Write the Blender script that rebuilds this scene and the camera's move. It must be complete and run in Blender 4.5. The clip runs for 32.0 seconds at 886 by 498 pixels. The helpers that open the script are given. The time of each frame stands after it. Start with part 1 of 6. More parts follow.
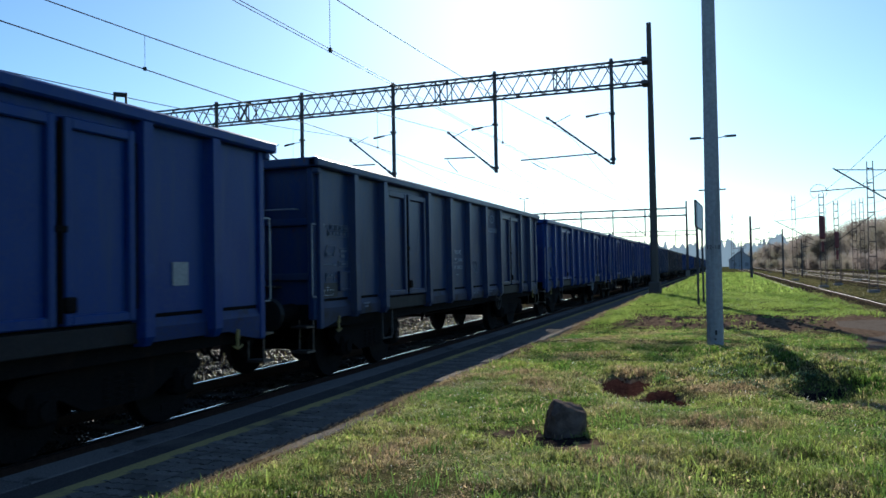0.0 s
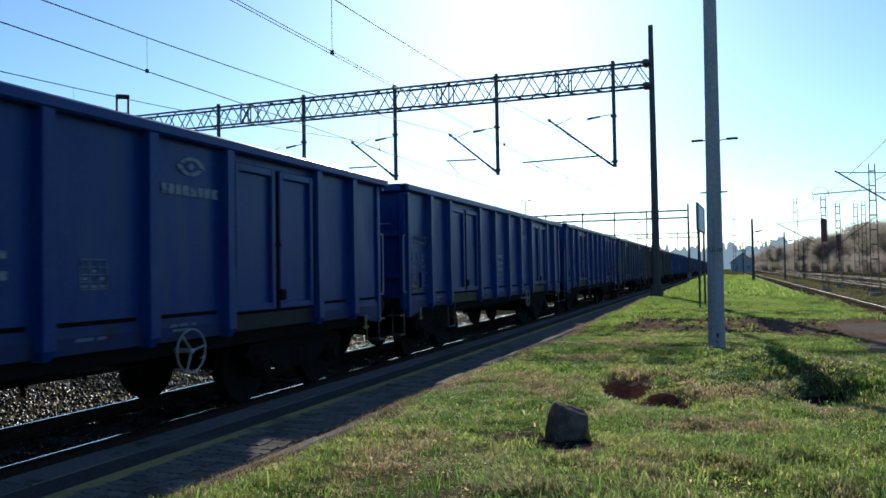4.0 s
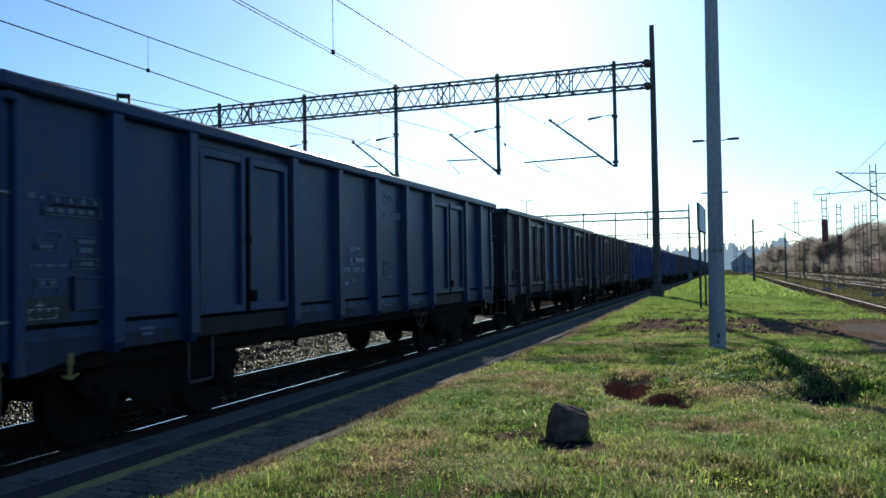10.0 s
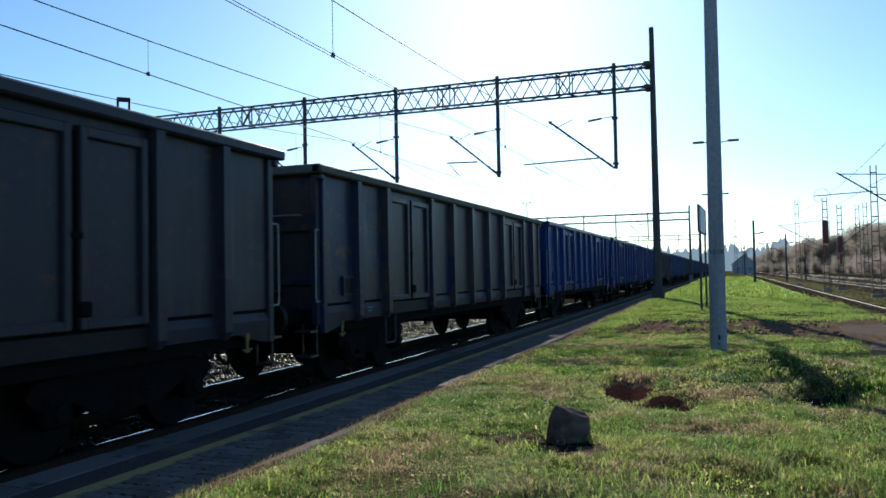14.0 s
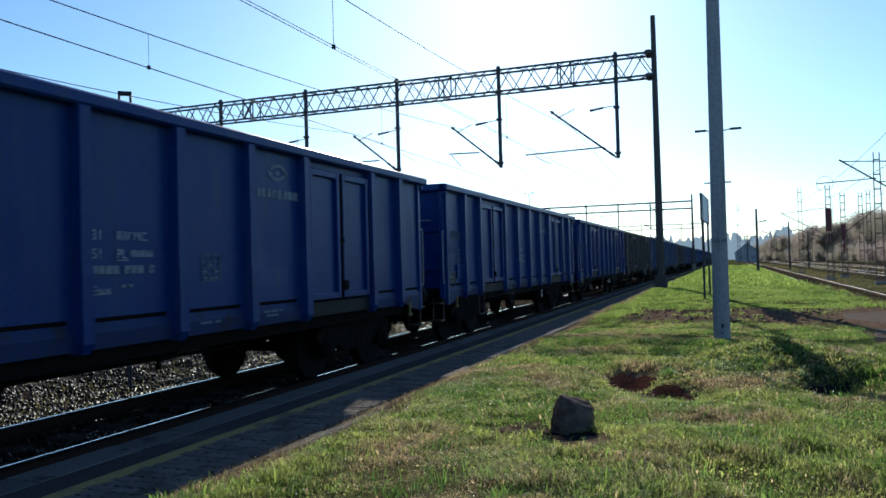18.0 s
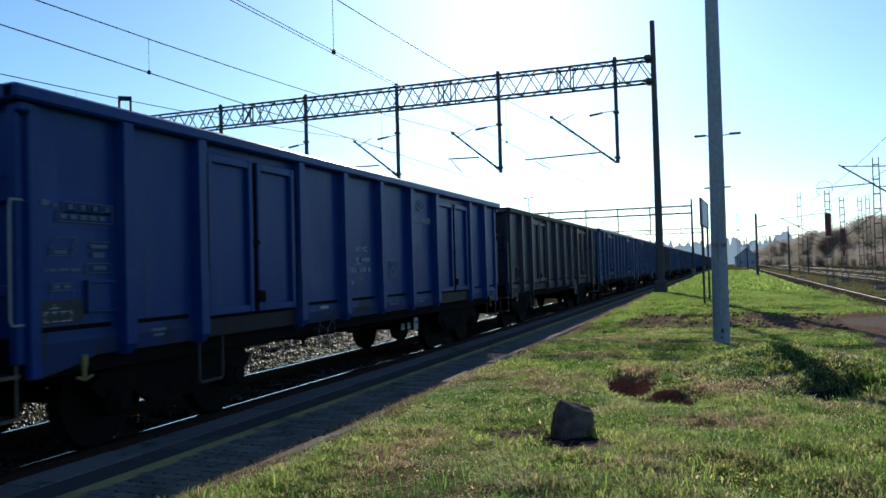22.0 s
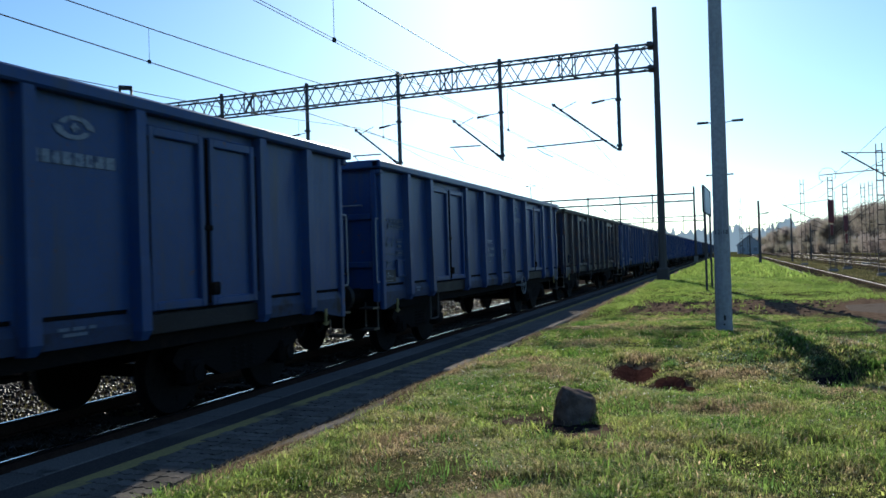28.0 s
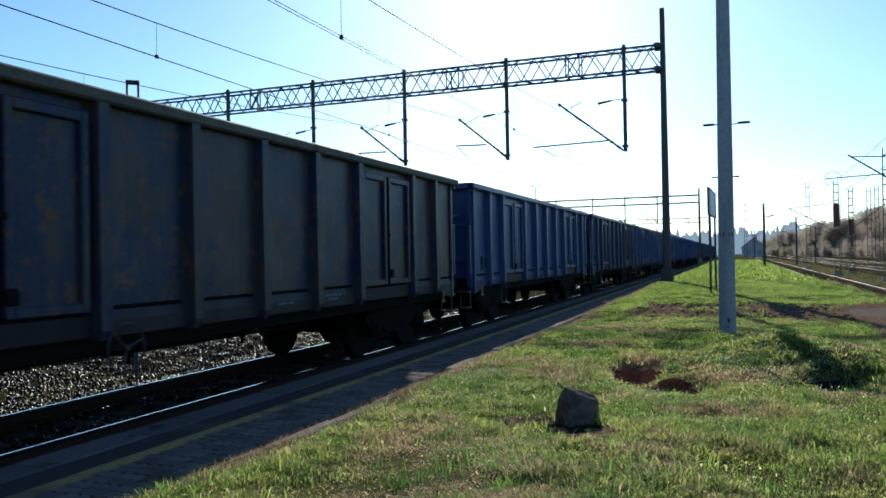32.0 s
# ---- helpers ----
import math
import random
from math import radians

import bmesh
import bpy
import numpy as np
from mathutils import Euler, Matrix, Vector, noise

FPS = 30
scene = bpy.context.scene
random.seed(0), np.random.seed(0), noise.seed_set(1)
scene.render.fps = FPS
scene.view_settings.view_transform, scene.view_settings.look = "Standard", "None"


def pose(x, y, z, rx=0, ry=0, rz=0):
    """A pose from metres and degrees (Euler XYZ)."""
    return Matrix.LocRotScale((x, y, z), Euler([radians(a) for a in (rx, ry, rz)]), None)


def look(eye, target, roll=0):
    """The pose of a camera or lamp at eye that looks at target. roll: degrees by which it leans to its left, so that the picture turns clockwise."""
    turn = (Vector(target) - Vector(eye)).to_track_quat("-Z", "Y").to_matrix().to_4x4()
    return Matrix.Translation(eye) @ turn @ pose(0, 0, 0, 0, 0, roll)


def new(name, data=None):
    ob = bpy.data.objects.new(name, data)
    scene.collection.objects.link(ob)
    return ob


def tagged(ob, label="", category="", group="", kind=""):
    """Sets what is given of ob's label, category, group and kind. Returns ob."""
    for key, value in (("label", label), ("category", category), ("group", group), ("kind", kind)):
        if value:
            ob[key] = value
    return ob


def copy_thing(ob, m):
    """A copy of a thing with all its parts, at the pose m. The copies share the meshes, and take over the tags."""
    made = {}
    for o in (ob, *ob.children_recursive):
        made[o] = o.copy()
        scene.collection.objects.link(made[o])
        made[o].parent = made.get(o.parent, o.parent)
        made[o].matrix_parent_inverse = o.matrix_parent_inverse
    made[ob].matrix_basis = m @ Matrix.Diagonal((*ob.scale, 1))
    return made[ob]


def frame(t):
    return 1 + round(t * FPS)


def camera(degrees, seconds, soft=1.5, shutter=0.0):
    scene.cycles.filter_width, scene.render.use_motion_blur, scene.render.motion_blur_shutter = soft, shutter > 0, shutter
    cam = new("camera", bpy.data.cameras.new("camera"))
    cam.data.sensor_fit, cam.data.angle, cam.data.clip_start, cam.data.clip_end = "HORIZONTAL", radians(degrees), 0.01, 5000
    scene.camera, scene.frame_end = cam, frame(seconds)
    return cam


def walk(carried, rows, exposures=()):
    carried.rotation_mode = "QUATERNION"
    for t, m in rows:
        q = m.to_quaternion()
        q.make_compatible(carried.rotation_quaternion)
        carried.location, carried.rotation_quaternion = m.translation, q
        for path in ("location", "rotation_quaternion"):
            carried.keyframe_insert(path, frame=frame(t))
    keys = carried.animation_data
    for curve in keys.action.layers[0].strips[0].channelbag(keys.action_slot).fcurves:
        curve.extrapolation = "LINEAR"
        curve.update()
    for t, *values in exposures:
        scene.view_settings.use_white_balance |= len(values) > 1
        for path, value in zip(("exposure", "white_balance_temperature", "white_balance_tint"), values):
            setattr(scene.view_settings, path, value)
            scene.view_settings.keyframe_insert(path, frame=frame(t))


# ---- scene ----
# the train: where the first wagon's middle stands at the start, and how far the train has come
HEAD_CENTRE = 1.63


def RUN(t):
    """How far the train has rolled after t seconds: nearly steady, slowing a little."""
    drift = np.interp(t, (0, 2, 6.5, 10, 13.5, 18, 22, 23.6, 25.5, 28, 29.5, 30.7, 32), (0, 0.2, 0.17, 0.02, -0.15, -0.02, 0.13, 0.3, 0.33, 0.4, 0.27, 0.17, -0.1))
    return 6.5822 * t - 0.03035 * t * t + 0.000574 * t ** 3 + float(drift)


EXPOSURE, KELVIN, TINT = 0.5, 5600.0, 4.0

# ---------------------------------------------------------------- camera
cam = camera(60.2, 32.0, soft=1.58, shutter=0.2)
PATH = [
    (0, pose(-0.003, 0.001, 1.626, 91.510, 1.027, 20.128)),
    (0.5, pose(0.001, 0.002, 1.627, 91.568, 0.981, 20.175)),
    (1, pose(0.002, 0.002, 1.627, 91.611, 0.967, 20.195)),
    (1.5, pose(0.000, 0.001, 1.627, 91.621, 0.979, 20.198)),
    (2, pose(-0.001, 0.001, 1.628, 91.623, 1.003, 20.201)),
    (2.5, pose(-0.002, 0.004, 1.627, 91.642, 1.009, 20.213)),
    (3, pose(-0.001, 0.002, 1.629, 91.661, 0.976, 20.232)),
    (3.5, pose(-0.001, 0.000, 1.628, 91.678, 0.911, 20.237)),
    (5.5, pose(0.000, -0.005, 1.631, 91.629, 1.105, 20.275)),
    (6, pose(0.001, 0.001, 1.628, 91.669, 1.063, 20.289)),
    (6.5, pose(-0.000, 0.001, 1.627, 91.690, 0.979, 20.291)),
    (7, pose(-0.002, -0.000, 1.628, 91.686, 0.902, 20.289)),
    (7.5, pose(-0.003, -0.000, 1.628, 91.679, 0.882, 20.288)),
    (8, pose(-0.002, -0.001, 1.628, 91.677, 0.896, 20.289)),
    (8.5, pose(-0.002, 0.000, 1.628, 91.675, 0.897, 20.289)),
    (9, pose(-0.004, 0.005, 1.628, 91.674, 0.877, 20.287)),
    (9.5, pose(-0.005, 0.007, 1.627, 91.673, 0.861, 20.285)),
    (10, pose(-0.005, 0.006, 1.627, 91.667, 0.844, 20.288)),
    (10.5, pose(-0.003, 0.003, 1.628, 91.653, 0.824, 20.298)),
    (11, pose(-0.002, 0.003, 1.629, 91.649, 0.847, 20.305)),
    (11.5, pose(-0.002, 0.006, 1.629, 91.664, 0.909, 20.313)),
    (12, pose(-0.003, 0.004, 1.629, 91.694, 0.926, 20.330)),
    (12.5, pose(-0.002, 0.001, 1.632, 91.733, 0.932, 20.343)),
    (13, pose(-0.001, 0.001, 1.631, 91.778, 0.992, 20.344)),
    (13.5, pose(-0.001, 0.004, 1.630, 91.818, 1.036, 20.340)),
    (14, pose(-0.001, 0.007, 1.630, 91.841, 1.032, 20.338)),
    (14.5, pose(-0.001, 0.007, 1.631, 91.847, 1.032, 20.338)),
    (16.5, pose(-0.002, 0.008, 1.622, 91.397, 1.654, 20.480)),
    (17, pose(-0.001, 0.001, 1.625, 91.284, 1.634, 20.498)),
    (17.5, pose(-0.004, 0.003, 1.630, 91.201, 1.585, 20.515)),
    (18, pose(-0.004, 0.003, 1.631, 91.178, 1.537, 20.537)),
    (18.5, pose(-0.003, 0.001, 1.630, 91.205, 1.496, 20.562)),
    (19, pose(-0.002, 0.002, 1.629, 91.247, 1.482, 20.576)),
    (19.5, pose(-0.002, 0.002, 1.629, 91.278, 1.512, 20.569)),
    (20, pose(-0.004, 0.003, 1.631, 91.297, 1.541, 20.544)),
    (20.5, pose(-0.006, 0.003, 1.631, 91.329, 1.530, 20.523)),
    (21, pose(-0.006, 0.002, 1.630, 91.399, 1.503, 20.520)),
    (21.5, pose(-0.005, 0.002, 1.631, 91.479, 1.502, 20.522)),
    (22, pose(-0.003, 0.000, 1.632, 91.533, 1.524, 20.517)),
    (22.5, pose(-0.001, -0.003, 1.634, 91.549, 1.537, 20.501)),
    (23, pose(-0.002, 0.001, 1.633, 91.545, 1.538, 20.481)),
    (23.5, pose(-0.004, 0.005, 1.632, 91.528, 1.546, 20.468)),
    (24, pose(-0.003, 0.005, 1.632, 91.499, 1.546, 20.469)),
    (24.5, pose(-0.003, 0.002, 1.632, 91.483, 1.537, 20.483)),
    (25, pose(-0.004, 0.001, 1.631, 91.475, 1.519, 20.506)),
    (25.5, pose(-0.006, 0.004, 1.627, 91.453, 1.474, 20.524)),
    (27.5, pose(-0.002, 0.003, 1.621, 90.887, 1.728, 20.666)),
    (28, pose(-0.003, 0.008, 1.622, 90.700, 1.791, 20.687)),
    (28.5, pose(-0.005, 0.007, 1.625, 90.551, 1.807, 20.694)),
    (29, pose(-0.005, 0.005, 1.627, 90.494, 1.762, 20.719)),
    (29.5, pose(-0.005, 0.005, 1.627, 90.543, 1.688, 20.776)),
    (30, pose(-0.004, 0.002, 1.626, 90.626, 1.663, 20.844)),
    (30.5, pose(-0.004, -0.000, 1.627, 90.674, 1.683, 20.895)),
    (31, pose(-0.006, 0.003, 1.627, 90.678, 1.671, 20.932)),
    (31.5, pose(-0.006, 0.005, 1.626, 90.646, 1.465, 20.960)),
    (32, pose(-0.007, -0.000, 1.625, 90.590, 1.007, 20.968)),
]
walk(cam, PATH, exposures=[(0.0, EXPOSURE, KELVIN, TINT), (26.0, EXPOSURE, KELVIN, TINT), (32.0, EXPOSURE + 0.09, KELVIN, TINT)])

# ---------------------------------------------------------------- sky and sun
SUN_UP, SUN_LEFT = radians(23.3), radians(14.9)      # height, and turn to the left of the track
world = bpy.data.worlds.new("sky")
scene.world = world
world.use_nodes = True
wn, wl = world.node_tree.nodes, world.node_tree.links
sky = wn.new("ShaderNodeTexSky")
sky.sky_type = "NISHITA"
sky.sun_disc = False
sky.sun_elevation = SUN_UP
sky.sun_rotation = -SUN_LEFT
sky.altitude = 1150
sky.air_density, sky.dust_density, sky.ozone_density = 1.05, 0.9, 1.05
wn["Background"].inputs["Strength"].default_value = 0.088
cool = wn.new("ShaderNodeMix")
cool.data_type, cool.blend_type = "RGBA", "MULTIPLY"
cool.inputs["Factor"].default_value = 1.0
cool.inputs["B"].default_value = (0.825, 0.985, 1.12, 1)
wl.new(sky.outputs["Color"], cool.inputs["A"])
wl.new(cool.outputs["Result"], wn["Background"].inputs["Color"])

sun = new("sun", bpy.data.lights.new("sun", "SUN"))
sun.data.energy, sun.data.angle, sun.data.color = 5.0, radians(0.55), (1.0, 0.87, 0.68)
toward = Vector((-math.sin(SUN_LEFT) * math.cos(SUN_UP), math.cos(SUN_LEFT) * math.cos(SUN_UP), math.sin(SUN_UP)))
sun.matrix_world = look(toward * 60, (0, 0, 0))

# ---------------------------------------------------------------- plan
TRACK = -6.65            # middle of the train's track
PITCH = 14.6             # from wagon to wagon
HALF = 6.63              # half a wagon body
OVER = 0.19              # the top rails reach past the end walls
PLAT = 0.2               # platform and meadow over the rail heads
BED = -0.2               # top of the ballast


# ---------------------------------------------------------------- materials
def nodes_of(name):
    m = bpy.data.materials.new(name)
    m.use_nodes = True
    return m, m.node_tree.nodes, m.node_tree.links, m.node_tree.nodes["Principled BSDF"]


def noise_of(n, l, coord, scale, detail=4.0, stretch=None, rough=0.6):
    if stretch:
        mp = n.new("ShaderNodeMapping")
        mp.inputs["Scale"].default_value = stretch
        l.new(coord, mp.inputs["Vector"])
        coord = mp.outputs["Vector"]
    t = n.new("ShaderNodeTexNoise")
    t.inputs["Scale"].default_value, t.inputs["Detail"].default_value, t.inputs["Roughness"].default_value = scale, detail, rough
    l.new(coord, t.inputs["Vector"])
    return t.outputs["Fac"]


def ramp_of(n, l, fac, lo, hi):
    r = n.new("ShaderNodeMapRange")
    r.interpolation_type = "SMOOTHSTEP"
    r.inputs["From Min"].default_value, r.inputs["From Max"].default_value = lo, hi
    l.new(fac, r.inputs["Value"])
    return r.outputs["Result"]


def blend(n, l, fac, a, b):
    m = n.new("ShaderNodeMix")
    m.data_type = "RGBA"
    for sock, v in ((m.inputs["A"], a), (m.inputs["B"], b)):
        if isinstance(v, tuple):
            sock.default_value = (*v, 1)
        else:
            l.new(v, sock)
    if isinstance(fac, float):
        m.inputs["Factor"].default_value = fac
    else:
        l.new(fac, m.inputs["Factor"])
    return m.outputs["Result"]


def coords(n, l, fixed):
    """World coordinates for what stands still; the thing's own for what moves, set apart by its random number."""
    if fixed:
        return n.new("ShaderNodeNewGeometry").outputs["Position"]
    tc, oi, add = n.new("ShaderNodeTexCoord"), n.new("ShaderNodeObjectInfo"), n.new("ShaderNodeVectorMath")
    add.operation = "MULTIPLY_ADD"
    mul = n.new("ShaderNodeCombineXYZ")
    for i in range(3):
        l.new(oi.outputs["Random"], mul.inputs[i])
    l.new(mul.outputs["Vector"], add.inputs[0])
    add.inputs[1].default_value = (37.0, 91.0, 53.0)
    l.new(tc.outputs["Object"], add.inputs[2])
    return add.outputs["Vector"]


def surface(name, c1, c2, grain=30.0, blot=2.0, rough=0.7, metal=0.0, bump=0.25, depth=0.01, stain=None, stain_at=(0.55, 0.7),
            streak=None, fixed=True, vary=0.0, gloss_var=0.12, spec=None):
    """A two-scale surface: grain between two tones, blots of a stain, streaks, relief."""
    m, n, l, b = nodes_of(name)
    co = coords(n, l, fixed)
    fine, big = noise_of(n, l, co, grain, 5), noise_of(n, l, co, blot, 5)
    col = blend(n, l, ramp_of(n, l, fine, 0.3, 0.7), c1, c2)
    if stain:
        col = blend(n, l, ramp_of(n, l, big, *stain_at), col, stain)
    if streak:
        col = blend(n, l, ramp_of(n, l, noise_of(n, l, co, 3.0, 6, (3.2, 3.2, 0.22)), 0.5, 0.75), col, streak)
    if vary:
        oi, hsv, mr = n.new("ShaderNodeObjectInfo"), n.new("ShaderNodeHueSaturation"), n.new("ShaderNodeMapRange")
        l.new(oi.outputs["Random"], mr.inputs["Value"])
        mr.inputs["To Min"].default_value, mr.inputs["To Max"].default_value = 1 - vary, 1 + vary
        l.new(mr.outputs["Result"], hsv.inputs["Value"])
        l.new(col, hsv.inputs["Color"])
        col = hsv.outputs["Color"]
    l.new(col, b.inputs["Base Color"])
    rr = n.new("ShaderNodeMapRange")
    rr.inputs["To Min"].default_value, rr.inputs["To Max"].default_value = max(0.05, rough - gloss_var), min(1.0, rough + gloss_var)
    l.new(big, rr.inputs["Value"])
    l.new(rr.outputs["Result"], b.inputs["Roughness"])
    b.inputs["Metallic"].default_value = metal
    b.inputs["Specular IOR Level"].default_value = spec if spec is not None else (0.0 if rough > 0.82 else 0.4)
    if bump:
        bp = n.new("ShaderNodeBump")
        bp.inputs["Strength"].default_value, bp.inputs["Distance"].default_value = bump, depth
        l.new(fine, bp.inputs["Height"])
        l.new(bp.outputs["Normal"], b.inputs["Normal"])
    return m


def paint(name, base, worn, rust, rust_at, dust, peel=None):
    """Old wagon paint: chalked in large blots, streaked with dust, rusty where it chips."""
    m, n, l, b = nodes_of(name)
    co = coords(n, l, False)
    big, fine = noise_of(n, l, co, 0.9, 6), noise_of(n, l, co, 26, 5)
    col = blend(n, l, ramp_of(n, l, big, 0.35, 0.7), base, worn)
    if peel:
        col = blend(n, l, ramp_of(n, l, noise_of(n, l, co, 0.8, 8, (1.0, 1.0, 0.7), 0.68), 0.5, 0.53), col, peel)
    col = blend(n, l, ramp_of(n, l, noise_of(n, l, co, 2.2, 7, (2.4, 2.4, 0.25)), 0.45, 0.75), col, dust)
    chips = noise_of(n, l, co, 5.5, 9, None, 0.72)
    col = blend(n, l, ramp_of(n, l, chips, *rust_at), col, rust)
    col = blend(n, l, ramp_of(n, l, fine, 0.4, 0.9), col, dust)
    l.new(col, b.inputs["Base Color"])
    rr = n.new("ShaderNodeMapRange")
    rr.inputs["To Min"].default_value, rr.inputs["To Max"].default_value = 0.26, 0.46
    b.inputs["Specular IOR Level"].default_value = 0.2
    l.new(big, rr.inputs["Value"])
    l.new(rr.outputs["Result"], b.inputs["Roughness"])
    bp = n.new("ShaderNodeBump")
    bp.inputs["Strength"].default_value, bp.inputs["Distance"].default_value = 0.2, 0.008
    l.new(noise_of(n, l, co, 3.2, 4), bp.inputs["Height"])
    l.new(bp.outputs["Normal"], b.inputs["Normal"])
    return m


PAINTS = {
    "blue": paint("blue_paint", (0.0065, 0.030, 0.168), (0.014, 0.044, 0.188), (0.08, 0.04, 0.028), (0.66, 0.72), (0.029, 0.054, 0.15)),
    "faded": paint("faded_blue_paint", (0.018, 0.052, 0.172), (0.040, 0.074, 0.186), (0.10, 0.05, 0.034), (0.62, 0.68), (0.052, 0.064, 0.105)),
    "slate": paint("slate_blue_paint", (0.020, 0.038, 0.105), (0.034, 0.050, 0.11), (0.085, 0.042, 0.028), (0.6, 0.68), (0.044, 0.052, 0.08), peel=(0.017, 0.04, 0.115)),
    "brown": paint("grey_brown_paint", (0.042, 0.039, 0.050), (0.060, 0.049, 0.050), (0.11, 0.053, 0.036), (0.54, 0.62), (0.062, 0.056, 0.06), peel=(0.014, 0.027, 0.066)),
    "mixed": paint("patched_paint", (0.030, 0.031, 0.046), (0.042, 0.040, 0.050), (0.10, 0.05, 0.034), (0.56, 0.66), (0.055, 0.051, 0.057)),
}
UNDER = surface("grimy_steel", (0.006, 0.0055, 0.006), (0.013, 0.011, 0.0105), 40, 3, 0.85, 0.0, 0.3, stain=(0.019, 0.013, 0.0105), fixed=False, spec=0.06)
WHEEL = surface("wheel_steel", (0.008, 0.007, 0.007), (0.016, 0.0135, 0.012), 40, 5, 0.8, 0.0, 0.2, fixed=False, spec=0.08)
TREAD = surface("buffer_steel", (0.08, 0.07, 0.065), (0.14, 0.12, 0.11), 30, 5, 0.45, 0.8, 0.2, fixed=False)
GREASE = surface("black_grease", (0.012, 0.011, 0.011), (0.024, 0.021, 0.02), 30, 5, 0.5, 0.0, 0.2, fixed=False, spec=0.3)
GREYBAR = surface("grey_tube_paint", (0.22, 0.23, 0.24), (0.34, 0.34, 0.34), 50, 6, 0.5, 0.1, 0.1, fixed=False)
YELLOW = surface("yellow_paint", (0.17, 0.13, 0.04), (0.25, 0.19, 0.055), 50, 8, 0.6, 0.0, 0.2, stain=(0.12, 0.08, 0.04), fixed=False)
WHITE = surface("white_lettering", (0.34, 0.37, 0.42), (0.48, 0.50, 0.54), 60, 14, 0.7, 0.0, 0.05, stain=(0.10, 0.13, 0.2), stain_at=(0.55, 0.68), fixed=False)
COAL = surface("coal", (0.012, 0.012, 0.013), (0.03, 0.03, 0.032), 12, 3, 0.35, 0.0, 0.6, depth=0.04, fixed=False)
RAIL = surface("polished_rail_head", (0.30, 0.30, 0.31), (0.40, 0.40, 0.40), 30, 4, 0.2, 1.0, 0.0, gloss_var=0.04)
DULL = surface("dull_rusty_rail_head", (0.09, 0.07, 0.062), (0.15, 0.12, 0.105), 30, 4, 0.65, 0.3, 0.05)
RAILSIDE = surface("rusty_rail_web", (0.05, 0.032, 0.025), (0.085, 0.05, 0.035), 40, 3, 0.85, 0.2, 0.3)
CONCRETE = surface("weathered_concrete", (0.16, 0.15, 0.14), (0.25, 0.235, 0.215), 60, 2.5, 0.9, 0.0, 0.3, stain=(0.10, 0.09, 0.08), vary=0.1)
SLABMAT = surface("blackened_edge_concrete", (0.088, 0.08, 0.076), (0.145, 0.133, 0.125), 60, 2.5, 0.9, 0.0, 0.3, stain=(0.055, 0.05, 0.046), vary=0.12)
KERBMAT = surface("mossy_kerb_concrete", (0.20, 0.165, 0.135), (0.32, 0.27, 0.225), 50, 3, 0.9, 0.0, 0.35, stain=(0.08, 0.06, 0.04), vary=0.15)
FADED = surface("faded_lettering", (0.085, 0.11, 0.16), (0.15, 0.175, 0.22), 60, 14, 0.7, 0.0, 0.05, fixed=False)
SLEEPER = surface("sleeper_concrete", (0.055, 0.048, 0.043), (0.095, 0.082, 0.072), 50, 3, 0.9, 0.0, 0.3, stain=(0.07, 0.05, 0.04), vary=0.15)
PAVER = surface("paving_block", (0.105, 0.092, 0.082), (0.17, 0.15, 0.132), 70, 1.6, 0.9, 0.0, 0.35, stain=(0.10, 0.09, 0.08), vary=0.22)
ASPHALT = surface("asphalt", (0.045, 0.04, 0.04), (0.08, 0.072, 0.068), 90, 1.2, 0.95, 0.0, 0.5, stain=(0.095, 0.085, 0.075))
LINE = surface("worn_yellow_line", (0.34, 0.27, 0.11), (0.25, 0.20, 0.09), 40, 2.2, 0.9, 0.0, 0.2, stain=(0.14, 0.12, 0.085), stain_at=(0.45, 0.72))
SOIL = surface("bare_soil", (0.075, 0.05, 0.037), (0.155, 0.108, 0.08), 25, 2, 0.95, 0.0, 0.7, depth=0.03)
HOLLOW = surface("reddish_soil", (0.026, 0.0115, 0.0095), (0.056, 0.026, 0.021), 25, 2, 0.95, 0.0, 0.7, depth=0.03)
# dark soil, made near-black to hold the boulder's shade in its colour
SHADE_SOIL = surface("damp_soil", (0.011, 0.0085, 0.0095), (0.026, 0.021, 0.021), 25, 2, 0.95, 0.0, 0.7, depth=0.03)
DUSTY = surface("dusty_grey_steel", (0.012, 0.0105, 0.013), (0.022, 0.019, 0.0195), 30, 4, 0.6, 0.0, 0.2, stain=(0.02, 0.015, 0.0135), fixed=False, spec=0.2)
STONE = surface("field_stone", (0.085, 0.063, 0.052), (0.18, 0.136, 0.11), 12, 3.5, 0.85, 0.0, 0.6, depth=0.02, stain=(0.20, 0.16, 0.135), stain_at=(0.58, 0.75))
POLE = surface("pole_concrete", (0.31, 0.305, 0.31), (0.40, 0.395, 0.395), 18, 1.2, 0.85, 0.0, 0.1, streak=(0.25, 0.245, 0.245))
MAST = surface("dark_mast_concrete", (0.07, 0.065, 0.062), (0.12, 0.11, 0.105), 40, 1.5, 0.85, 0.0, 0.3)
STEEL = surface("dark_galvanised_steel", (0.05, 0.052, 0.056), (0.10, 0.10, 0.105), 30, 3, 0.7, 0.1, 0.1, stain=(0.08, 0.05, 0.035), spec=0.25)
LATTICE = surface("rusty_lattice_steel", (0.075, 0.058, 0.055), (0.12, 0.095, 0.088), 30, 3, 0.7, 0.3, 0.1)
WIRE = surface("copper_wire", (0.04, 0.035, 0.03), (0.06, 0.05, 0.045), 30, 3, 0.7, 0.0, 0.0, spec=0.1)
